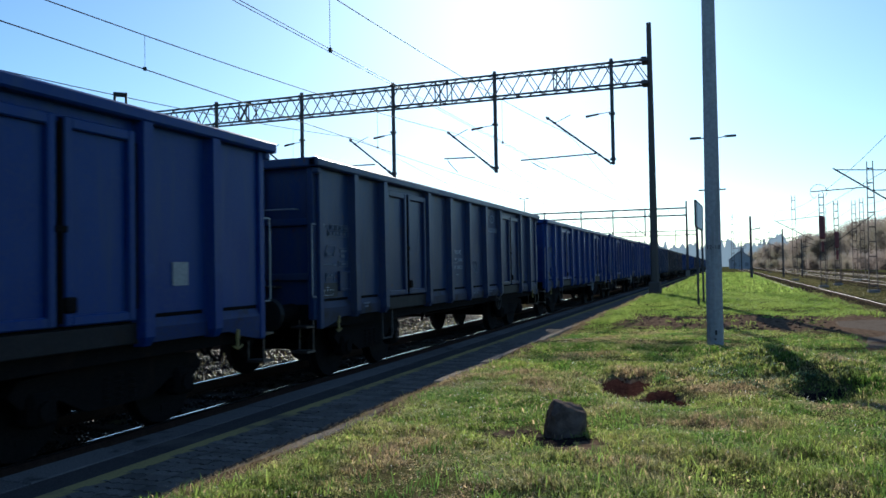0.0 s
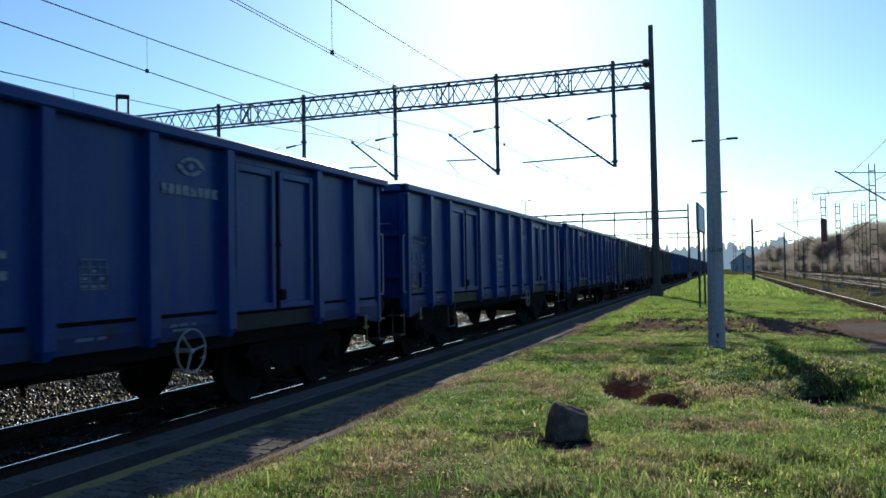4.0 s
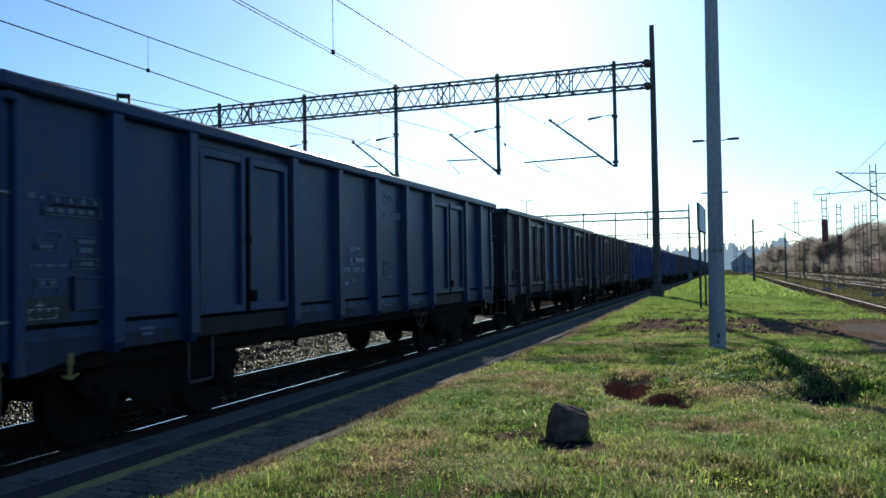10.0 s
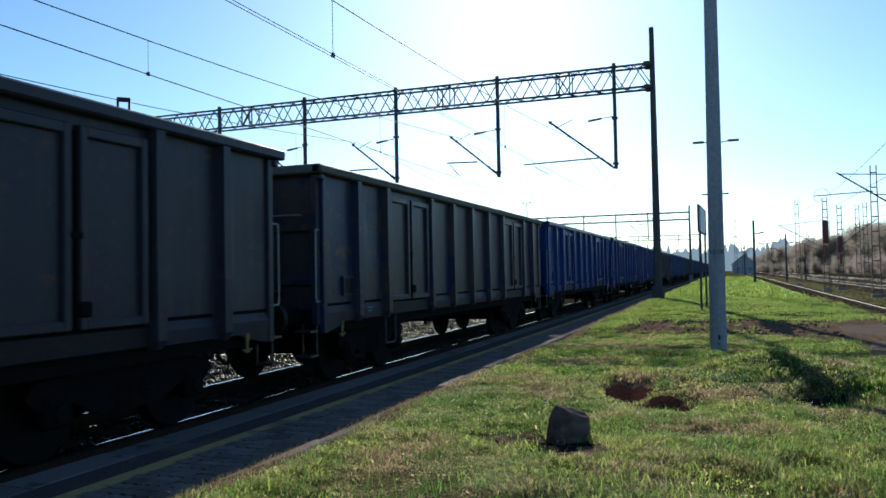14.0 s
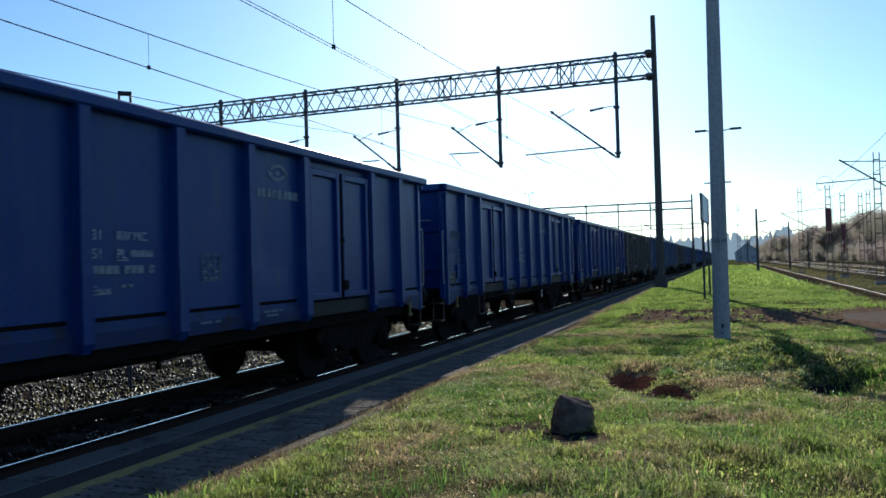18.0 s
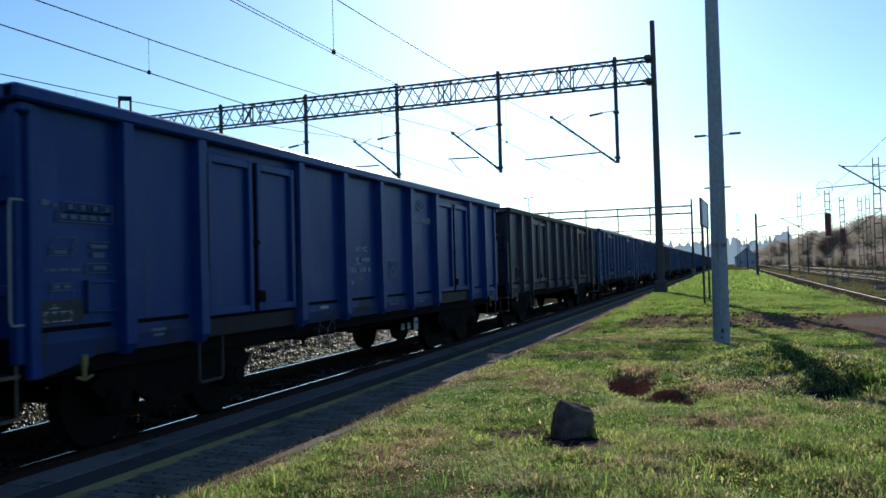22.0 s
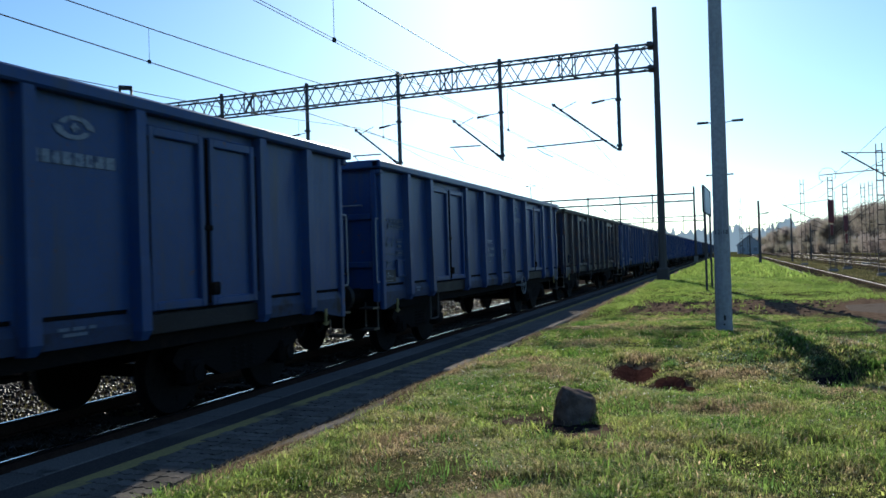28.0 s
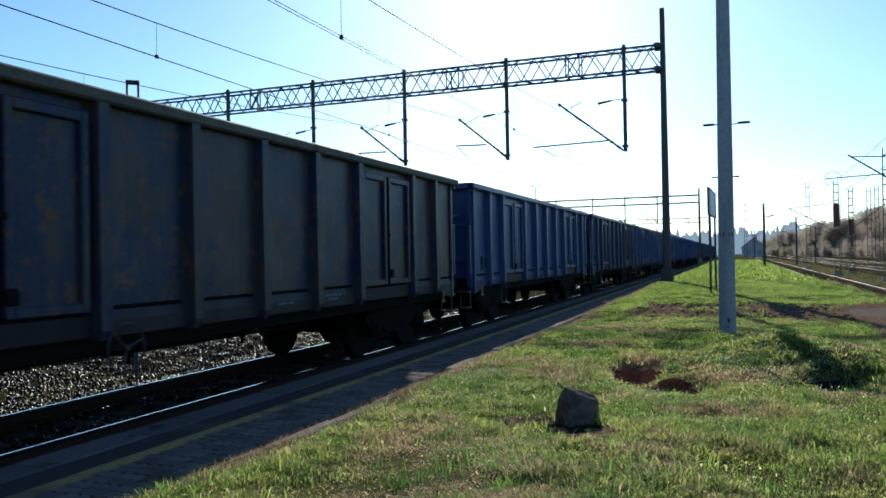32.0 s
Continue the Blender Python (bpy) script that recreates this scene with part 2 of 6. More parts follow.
PORCELAIN = surface("brown_porcelain", (0.05, 0.025, 0.015), (0.08, 0.04, 0.025), 30, 3, 0.2, 0.0, 0.0)
SIGNAL = surface("red_brown_signal_paint", (0.13, 0.032, 0.034), (0.18, 0.05, 0.048), 20, 3, 0.6, 0.0, 0.1)
BOARD = surface("white_board_paint", (0.62, 0.64, 0.66), (0.74, 0.75, 0.76), 30, 2, 0.5, 0.0, 0.05)
NUMBER = surface("black_stencil_paint", (0.02, 0.02, 0.022), (0.035, 0.035, 0.04), 30, 3, 0.6, 0.0, 0.0)
BARK = surface("bark", (0.11, 0.085, 0.07), (0.19, 0.15, 0.125), 14, 2, 0.9, 0.0, 0.5, depth=0.03)
PLASTER = surface("old_plaster", (0.36, 0.36, 0.37), (0.44, 0.43, 0.43), 12, 0.8, 0.9, 0.0, 0.2)
TILES = surface("roof_felt", (0.22, 0.22, 0.23), (0.30, 0.29, 0.30), 8, 0.7, 0.85, 0.0, 0.3)


def leafy(name, c1, c2, blot, through_share=0.5, dry=None, tint=0.35):
    """Leaves and blades: a thin sheet that also lets the light through."""
    m, n, l, b = nodes_of(name)
    co = n.new("ShaderNodeNewGeometry")
    col = blend(n, l, ramp_of(n, l, noise_of(n, l, co.outputs["Position"], blot, 4), 0.35, 0.65), c1, c2)
    if dry:
        col = blend(n, l, ramp_of(n, l, noise_of(n, l, co.outputs["Position"], blot * 0.6, 6), 0.47, 0.63), col, dry)
        col = blend(n, l, ramp_of(n, l, co.outputs["Random Per Island"], 0.91, 0.92), col, dry)
    hsv, mr = n.new("ShaderNodeHueSaturation"), n.new("ShaderNodeMapRange")
    mr.inputs["To Min"].default_value, mr.inputs["To Max"].default_value = 1 - tint, 1 + tint
    l.new(co.outputs["Random Per Island"], mr.inputs["Value"])
    l.new(mr.outputs["Result"], hsv.inputs["Value"])
    l.new(col, hsv.inputs["Color"])
    b.inputs["Roughness"].default_value = 0.6
    b.inputs["Specular IOR Level"].default_value = 0.12
    l.new(hsv.outputs["Color"], b.inputs["Base Color"])
    tr, mix = n.new("ShaderNodeBsdfTranslucent"), n.new("ShaderNodeMixShader")
    l.new(hsv.outputs["Color"], tr.inputs["Color"])
    mix.inputs["Fac"].default_value = through_share
    l.new(b.outputs["BSDF"], mix.inputs[1])
    l.new(tr.outputs["BSDF"], mix.inputs[2])
    l.new(mix.outputs["Shader"], n["Material Output"].inputs["Surface"])
    return m


GRASS = leafy("grass_blades", (0.14, 0.255, 0.042), (0.36, 0.40, 0.10), 1.1, 0.62, dry=(0.40, 0.30, 0.17), tint=0.8)
LAWN = leafy("fresh_grass_blades", (0.185, 0.275, 0.055), (0.29, 0.365, 0.085), 0.5, 0.6, tint=0.45)
WOODS = leafy("autumn_leaves", (0.225, 0.21, 0.16), (0.285, 0.235, 0.215), 0.08, 0.74, tint=0.1)
FIR = leafy("fir_needles", (0.025, 0.05, 0.025), (0.04, 0.065, 0.03), 0.3, 0.2)

# ground: turf, bare soil where it was dug, grit towards the tracks
GROUND, gn, gl, gb = nodes_of("turf_and_soil")
gpos = gn.new("ShaderNodeNewGeometry").outputs["Position"]
gcol = blend(gn, gl, ramp_of(gn, gl, noise_of(gn, gl, gpos, 1.3, 6), 0.35, 0.65), (0.05, 0.06, 0.02), (0.095, 0.09, 0.037))
gcol = blend(gn, gl, ramp_of(gn, gl, noise_of(gn, gl, gpos, 22, 4), 0.45, 0.7), gcol, (0.05, 0.034, 0.022))
gmask = gn.new("ShaderNodeAttribute")
gmask.attribute_name = "bare"
gsoil = blend(gn, gl, ramp_of(gn, gl, noise_of(gn, gl, gpos, 9, 5), 0.35, 0.65), (0.08, 0.053, 0.038), (0.17, 0.118, 0.083))
gcol = blend(gn, gl, gmask.outputs["Fac"], gcol, gsoil)
gl.new(gcol, gb.inputs["Base Color"])
gb.inputs["Roughness"].default_value = 0.95
gb.inputs["Specular IOR Level"].default_value = 0.0
gbump = gn.new("ShaderNodeBump")
gbump.inputs["Strength"].default_value, gbump.inputs["Distance"].default_value = 0.7, 0.04
gl.new(noise_of(gn, gl, gpos, 18, 6), gbump.inputs["Height"])
gl.new(gbump.outputs["Normal"], gb.inputs["Normal"])
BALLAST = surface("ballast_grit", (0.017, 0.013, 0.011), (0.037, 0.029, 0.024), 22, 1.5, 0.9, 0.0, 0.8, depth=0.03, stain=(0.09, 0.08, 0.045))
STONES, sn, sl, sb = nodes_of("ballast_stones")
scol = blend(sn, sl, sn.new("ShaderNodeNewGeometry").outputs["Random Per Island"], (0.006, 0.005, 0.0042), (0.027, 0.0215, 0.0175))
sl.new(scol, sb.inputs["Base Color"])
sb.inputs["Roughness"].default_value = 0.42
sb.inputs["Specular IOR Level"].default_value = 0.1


# ---------------------------------------------------------------- mesh helpers
def box(bm, x0, x1, y0, y1, z0, z1, r=0.0):
    made = bmesh.ops.create_cube(bm, size=1.0)["verts"]
    for v in made:
        v.co = ((x0 + x1) / 2 + v.co.x * (x1 - x0), (y0 + y1) / 2 + v.co.y * (y1 - y0), (z0 + z1) / 2 + v.co.z * (z1 - z0))
    if r:
        edges = list({e for v in made for e in v.link_edges})
        bmesh.ops.bevel(bm, geom=edges, offset=r, segments=1, affect="EDGES")
    return bm


def tube(bm, p, q, r0, r1=None, sides=8, caps=True):
    p, q = Vector(p), Vector(q)
    d = q - p
    turn = d.to_track_quat("Z", "Y").to_matrix().to_4x4()
    bmesh.ops.create_cone(bm, cap_ends=caps, segments=sides, radius1=r0, radius2=r0 if r1 is None else r1, depth=d.length,
                          matrix=Matrix.Translation((p + q) / 2) @ turn)
    return bm


def bent(bm, pts, r, sides=6):
    for a, b in zip(pts, pts[1:]):
        tube(bm, a, b, r, None, sides)
    return bm


def bar(bm, p, q, w, d=None):
    """A square bar from p to q."""
    p, q = Vector(p), Vector(q)
    v = q - p
    m = Matrix.Translation((p + q) / 2) @ v.to_track_quat("Z", "Y").to_matrix().to_4x4() @ Matrix.Diagonal((w, d or w, v.length, 1))
    bmesh.ops.create_cube(bm, size=1.0, matrix=m)
    return bm


def mesh_of(name, bm, material, smooth=False):
    me = bpy.data.meshes.new(name)
    bm.to_mesh(me)
    bm.free()
    me.materials.append(material)
    if smooth:
        me.polygons.foreach_set("use_smooth", [True] * len(me.polygons))
    return me


def part(name, bm, material, parent, label="", smooth=False):
    """One mesh object under a thing or under a part."""
    ob = new(name, mesh_of(name, bm, material, smooth) if isinstance(bm, bmesh.types.BMesh) else bm)
    ob.parent = parent
    return tagged(ob, label)


def thing(name, label, category, m=None, group="", kind=""):
    ob = new(name)
    ob.empty_display_size = 0.2
    if m is not None:
        ob.matrix_basis = m
    return tagged(ob, label, category, group, kind)


def solid(name, bm, material, label, category, group="", kind="", smooth=False):
    return tagged(new(name, mesh_of(name, bm, material, smooth)), label, category, group, kind)


def B():
    return bmesh.new()


def arrays_mesh(name, verts, faces, material):
    """A mesh from numpy arrays; every face has the same number of corners."""
    me = bpy.data.meshes.new(name)
    k = faces.shape[1]
    me.vertices.add(len(verts))
    me.vertices.foreach_set("co", np.ascontiguousarray(verts, dtype=np.float32).ravel())
    me.loops.add(faces.size)
    me.loops.foreach_set("vertex_index", np.ascontiguousarray(faces, dtype=np.int32).ravel())
    me.polygons.add(len(faces))
    me.polygons.foreach_set("loop_start", np.arange(0, faces.size, k, dtype=np.int32))
    me.update(calc_edges=True)
    me.materials.append(material)
    return me


def letters(text, size):
    """Lettering as a flat mesh in the xy plane, with its lower left corner at the origin."""
    cu = bpy.data.curves.new("lettering", "FONT")
    cu.body, cu.size, cu.extrude = text, size, 0.001
    ob = new("lettering", cu)
    me = bpy.data.meshes.new_from_object(ob.evaluated_get(bpy.context.evaluated_depsgraph_get()))
    bpy.data.objects.remove(ob)
    bpy.data.curves.remove(cu)
    return me


# ---------------------------------------------------------------- ground
def patchy(x, y, size, seed):
    """Smooth random field from 0 to 1 with patches of the given size."""
    table = np.random.default_rng(seed).uniform(0, 1, (97, 97))
    u, v = np.asarray(x) / size + 31.7, np.asarray(y) / size + 17.3
    i, j = np.floor(u).astype(int), np.floor(v).astype(int)
    a, b = u - i, v - j
    a, b = a * a * (3 - 2 * a), b * b * (3 - 2 * b)
    pick = lambda p, q: table[p % 97, q % 97]
    return (pick(i, j) * (1 - a) + pick(i + 1, j) * a) * (1 - b) + (pick(i, j + 1) * (1 - a) + pick(i + 1, j + 1) * a) * b


def lump(x, y, cx, cy, rx, ry, h):
    return h * np.exp(-((x - cx) / rx) ** 2 - ((y - cy) / ry) ** 2)


def ground_height(x, y):
    """Meadow level, dug hollows and heaps, and the fall to the tracks on both sides."""
    z = np.full(np.shape(x), PLAT) + 0.02 * np.sin(x * 1.7 + y * 0.6) + 0.015 * np.sin(y * 1.3 - x * 0.8)
    z = z + lump(x, y, 0.55, 11.4, 0.75, 0.8, 0.2) + lump(x, y, 1.25, 10.4, 0.8, 0.7, 0.18)         # grassy heaps
    z = z - lump(x, y, 1.05, 9.3, 0.42, 0.42, 0.22) - lump(x, y, 0.62, 10.3, 0.3, 0.5, 0.12)
    z = z - lump(x, y, -1.2, 9.6, 0.28, 0.6, 0.22) - lump(x, y, -0.66, 8.75, 0.36, 0.42, 0.2)       # small hollows
    z = z - lump(x, y, -1.5, 6.35, 0.35, 0.16, 0.07)
    z = z + lump(x, y, -0.2, 19.5, 2.0, 1.4, 0.10) + lump(x, y, -1.2, 33.0, 2.5, 9.0, 0.18)
    near = np.clip((44 - y) / 6, 0, 1)
    east = np.clip((x - 3.2 - 0.95 * near) / (0.9 - 0.5 * near), 0, 1)
    z = z - (east * east * (3 - 2 * east)) * 0.38
    west = np.clip((-3.38 - x) / 0.06, 0, 1)
    z = np.where(west > 0, z * (1 - west) + (BED - 0.35) * west, z)
    return np.where(np.abs(y) + np.abs(x) > 400, np.minimum(z, -0.2), z)


def steps(*runs):
    out = []
    for a, b, d in runs:
        out += list(np.arange(a, b - 1e-6, d))
    return np.array(out + [runs[-1][1]])


def grid(name, xs, ys, height, material):
    X, Y = np.meshgrid(xs, ys)
    V = np.stack([X, Y, height(X, Y)], -1).reshape(-1, 3)
    w = len(xs)
    i = (np.arange(len(ys) - 1)[:, None] * w + np.arange(w - 1)[None, :]).ravel()
    me = arrays_mesh(name, V, np.stack([i, i + 1, i + w + 1, i + w], 1), material)
    me.polygons.foreach_set("use_smooth", [True] * len(me.polygons))
    return me


ground = new("ground", grid("ground", steps((-3000, -200, 400), (-200, -30, 34), (-30, -4, 2), (-4, 4.4, 0.07), (4.4, 40, 1.78), (40, 200, 32), (200, 3000, 400)),
                            steps((-3000, -100, 290), (-100, 2, 6), (2, 24, 0.09), (24, 60, 0.6), (60, 200, 10), (200, 3000, 280)), ground_height, GROUND))
GROUND_MESH = ground.data
tagged(ground, "rough meadow of backlit grass with bare dug soil", "ground", kind="structure")


def bed_height(x, y):
    z = np.full(np.shape(x), BED) + 0.03 * np.sin(x * 5.1 + y * 3.3) * np.sin(y * 4.7 - x * 2.2)
    z = z - 0.10 * np.clip(np.abs(((x - TRACK + 2.7) % 5.4) - 2.7) - 1.3, 0, 1)
    return z


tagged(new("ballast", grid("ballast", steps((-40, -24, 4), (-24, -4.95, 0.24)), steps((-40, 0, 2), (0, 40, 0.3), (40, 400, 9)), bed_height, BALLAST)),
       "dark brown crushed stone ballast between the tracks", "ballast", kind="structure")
tagged(new("ballast_east", grid("ballast", steps((4.15, 6.6, 0.35)), steps((-20, 60, 2), (60, 420, 9)), lambda x, y: np.full(np.shape(x), -0.12) - 0.25 * np.clip(np.abs(x - 5.35) - 0.95, 0, 1), BALLAST)),
       "dry grassy ballast of the side track", "ballast", kind="structure")
tagged(new("ballast_far", grid("ballast", steps((9.0, 24.0, 0.75)), steps((-20, 60, 4), (60, 420, 9)), lambda x, y: np.full(np.shape(x), -0.14) + 0.02 * np.sin(x * 3 + y), BALLAST)),
       "brownish ballast of the sidings beyond", "ballast", kind="structure")

# crushed stones on the bed
def stones(name, label, count, x0, x1, y0, y1, lo, hi, power=1.6):
    rng = np.random.default_rng(5)
    base = np.array([(1, 0, 0), (-1, 0, 0), (0, 1, 0), (0, -1, 0), (0, 0, 1), (0, 0, -1)], float)
    tri = np.array([(0, 2, 4), (2, 1, 4), (1, 3, 4), (3, 0, 4), (2, 0, 5), (1, 2, 5), (3, 1, 5), (0, 3, 5)])
    x = rng.uniform(x0, x1, count)
    y = y0 + (y1 - y0) * rng.uniform(0, 1, count) ** power
    size = rng.uniform(lo, hi, count)
    z = bed_height(x, y) + size * 0.35
    a, tip = rng.uniform(0, 6.28, count), rng.uniform(-0.7, 0.7, count)
    V = base[None] * (size[:, None, None] * rng.uniform(0.55, 1.1, (count, 6, 1)))
    c, s = np.cos(a)[:, None], np.sin(a)[:, None]
    vx, vy, vz = V[..., 0] * c - V[..., 1] * s, V[..., 0] * s + V[..., 1] * c, V[..., 2]
    ct, st = np.cos(tip)[:, None], np.sin(tip)[:, None]
    vy, vz = vy * ct - vz * st, vy * st + vz * ct
    V = np.stack([vx + x[:, None], vy + y[:, None], vz + z[:, None]], -1).reshape(-1, 3)
    F = (tri[None] + (np.arange(count) * 6)[:, None, None]).reshape(-1, 3)
    tagged(new(name, arrays_mesh(name, V, F, STONES)), label, "ballast stones", kind="stuff")


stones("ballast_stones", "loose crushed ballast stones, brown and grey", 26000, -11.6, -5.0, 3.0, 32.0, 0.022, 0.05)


def rail_mesh(name, length, part_of):
    bm = B()
    if part_of == "head":
        box(bm, -0.025, 0.025, 0, length, -0.035, 0.0, 0.008)
    else:
        box(bm, -0.01, 0.01, 0, length, -0.135, -0.035)
        box(bm, -0.065, 0.065, 0, length, -0.158, -0.135)
    return mesh_of(name, bm, RAIL if part_of == "head" else RAILSIDE)


HEAD, WEB = rail_mesh("rail_head", 480, "head"), rail_mesh("rail_web", 480, "web")
SLEEP = mesh_of("sleeper", box(B(), -1.25, 1.25, -0.13, 0.13, -0.36, -0.175, 0.02), SLEEPER)


OLD_HEAD = HEAD.copy()
OLD_HEAD.materials[0] = DULL


def track(name, x, label, z=0.0, sleepers=(0, 0), old=False):
    t = thing(name, label, "railway track", pose(x, 0, z), kind="structure")
    for side in (-0.7525, 0.7525):
        for me in (OLD_HEAD if old else HEAD, WEB):
            o = part(me.name, me, None, t)
            o.location = (side, -60, 0)
    for i in range(*sleepers):
        part("sleeper", SLEEP, None, t).location = (0, 0.6 * i, 0)
    return t


track("track_1", TRACK, "polished rails on concrete sleepers under the train", sleepers=(-8, 70))
track("track_2", -12.05, "second main track on dark ballast", sleepers=(4, 60))
track("track_3", -17.5, "third track behind the train")
track("track_4", 5.0, "single side track half sunk in grass", -0.02, sleepers=(30, 120), old=True)
track("track_5", 11.4, "siding with shiny rails beyond the signals", -0.02, old=True)
track("track_6", 16.4, "far siding among dry grass", -0.02, old=True)

# ---------------------------------------------------------------- platform
JOINT = surface("jointing_sand", (0.06, 0.052, 0.045), (0.10, 0.088, 0.078), 60, 2, 0.95, 0.0, 0.4)
EDGE_W, EDGE_E, LINE_W, LINE_E, KERB_W, KERB_E = -4.86, -4.52, -4.22, -4.06, -3.46, -3.34
platform = thing("platform", "low station platform with edge slabs and paving", "platform", kind="structure")
part("platform_wall", box(B(), EDGE_W + 0.05, KERB_W, -40, 200, -0.5, 0.08), CONCRETE, platform, "stained concrete platform wall")
part("asphalt_strip", box(B(), EDGE_E, LINE_W, -40, 200, 0.08, PLAT - 0.006), ASPHALT, platform, "dark asphalt strip")
part("safety_line", box(B(), LINE_W, LINE_E, -40, 200, 0.08, PLAT - 0.002), LINE, platform, "worn yellow safety line")
part("sand_bed", box(B(), LINE_E, KERB_W, -40, 200, 0.08, PLAT - 0.012), JOINT, platform, "dark jointing sand")
SLAB = mesh_of("edge_slab", box(B(), EDGE_W, EDGE_E - 0.004, 0.004, 0.996, 0.06, PLAT, 0.008), SLABMAT)
KERB = mesh_of("kerb_stone", box(B(), KERB_W, KERB_E, 0.005, 0.995, -0.1, PLAT + 0.022, 0.012), KERBMAT)
rk = random.Random(3)
for i in range(-4, 70):
    part("edge_slab", SLAB, None, platform).location = (rk.uniform(-0.004, 0.004), i, rk.uniform(-0.004, 0.003))
    o = part("kerb_stone", KERB, None, platform)
    o.location, o.rotation_euler = (rk.uniform(-0.012, 0.012), i, rk.uniform(-0.012, 0.008) - (0.045 if i < 9 else 0.0)), (rk.uniform(-0.006, 0.006), 0, rk.uniform(-0.008, 0.008))


def paver_outline(w=0.205, d=0.115):
    """An interlocking block with zigzag long sides."""
    k = 0.016
    xs = [-w / 2, -w / 4, 0, w / 4, w / 2]
    zig = [-k, k, -k, k, -k]
    low = [(x, -d / 2 + z) for x, z in zip(xs, zig)]
    top = [(x, d / 2 + z) for x, z in zip(xs, zig)]
    return low + top[::-1]


def paver_into(bm, m):
    pts = [(x * 0.955, y * 0.93) for x, y in paver_outline()]
    top = [bm.verts.new(m @ Vector((x * 0.97, y * 0.95, 0.0))) for x, y in pts]
    low = [bm.verts.new(m @ Vector((x, y, -0.02))) for x, y in pts]
    bm.faces.new(top)
    for i in range(len(pts)):
        j = (i + 1) % len(pts)
        bm.faces.new((top[i], low[i], low[j], top[j]))


pb = B()
paver_into(pb, Matrix())
BLOCK = mesh_of("paving_block", pb, PAVER)
rest, made = B(), 0
row = 0
yy = 0.0
while yy < 45:
    for c in range(3):
        x = LINE_E + 0.08 + c * 0.205 - (0.0 if row % 2 else 0.02)
        if x + 0.08 > KERB_W:
            continue
        m = pose(x, yy, PLAT + rk.uniform(-0.004, 0.003), rk.uniform(-1.2, 1.2), rk.uniform(-1.2, 1.2), rk.uniform(-1.5, 1.5))
        if made < 295 and yy > 2.6:
            part("paving_block", BLOCK, None, platform).matrix_basis = m
            made += 1
        else:
            paver_into(rest, m)
    row += 1
    yy += 0.118
o = part("paving_blocks", rest, PAVER, platform, "grey interlocking paving blocks")
tagged(o, kind="stuff")

# asphalt path that crosses the meadow
ab = B()
path_pts = [(2.25, 14.6), (2.55, 16.4), (2.35, 18.6), (2.5, 20.3), (3.4, 20.9), (4.1, 20.6), (4.1, 13.2), (3.0, 13.4)]
mid_x, mid_y = 3.2, 17.2
topv = [ab.verts.new((x, y, PLAT + 0.022)) for x, y in path_pts]
lowv = [ab.verts.new((x + 0.4 * (x - mid_x) / 1.0 * 0.5, y + 0.25 * (1 if y > mid_y else -1), PLAT - 0.12)) for x, y in path_pts]
ab.faces.new(topv)
for i in range(len(path_pts)):
    j = (i + 1) % len(path_pts)
    ab.faces.new((topv[j], topv[i], lowv[i], lowv[j]))
bmesh.ops.recalc_face_normals(ab, faces=ab.faces[:])
solid("path", ab, surface("path_asphalt", (0.105, 0.083, 0.068), (0.16, 0.13, 0.107), 60, 1.5, 0.9, 0.0, 0.4, stain=(0.07, 0.05, 0.04)), "brown-grey worn asphalt path in the grass", "path", kind="structure")


# ---------------------------------------------------------------- grass
def bare(x, y):
    """How bare the soil lies, from 0 to 1."""
    d = np.zeros(np.shape(x))
    wob = 0.35 * np.sin(x * 2.1 + 1.0) + 0.25 * np.sin(x * 5.3 + y)
    d = np.maximum(d, np.clip(1.9 - np.abs(y - 19.9 - wob) / 1.9, 0, 1) * np.clip(0.35 + 1.6 * patchy(x, y, 0.45, 60), 0, 1) * np.clip((x + 2.7) * 2, 0, 1))
    for cx, cy, rx, ry, k in ((-1.2, 9.6, 0.28, 0.75, 2.0), (-0.7, 8.85, 0.34, 0.5, 1.9), (0.02, 9.35, 0.25, 0.3, 0.8), (-1.66, 6.3, 0.34, 0.27, 2.2), (-1.2, 6.06, 0.34, 0.33, 2.0), (1.0, 9.4, 0.35, 0.3, 1.15)):
        d = np.maximum(d, np.clip(k * np.exp(-((x - cx) / rx) ** 2 - ((y - cy) / ry) ** 2) - 0.1, 0, 1))
    d = np.maximum(d, np.clip(1 - (x - KERB_E - 0.02 - 0.12 * np.sin(y * 1.1) ** 2) / 0.16, 0, 0.85))
    d = np.maximum(d, ((x > 2.2) & (x < 4.35) & (y > 14.0) & (y < 20.9)) * 1.0)
    return d


co = np.empty(len(GROUND_MESH.vertices) * 3, dtype=np.float32)
GROUND_MESH.vertices.foreach_get("co", co)
co = co.reshape(-1, 3)
mask = GROUND_MESH.attributes.new("bare", "FLOAT", "POINT")
mask.data.foreach_set("value", np.where((co[:, 1] > 2) & (co[:, 1] < 40) & (np.abs(co[:, 0]) < 4.4), bare(co[:, 0], co[:, 1]), 0.0).astype(np.float32))


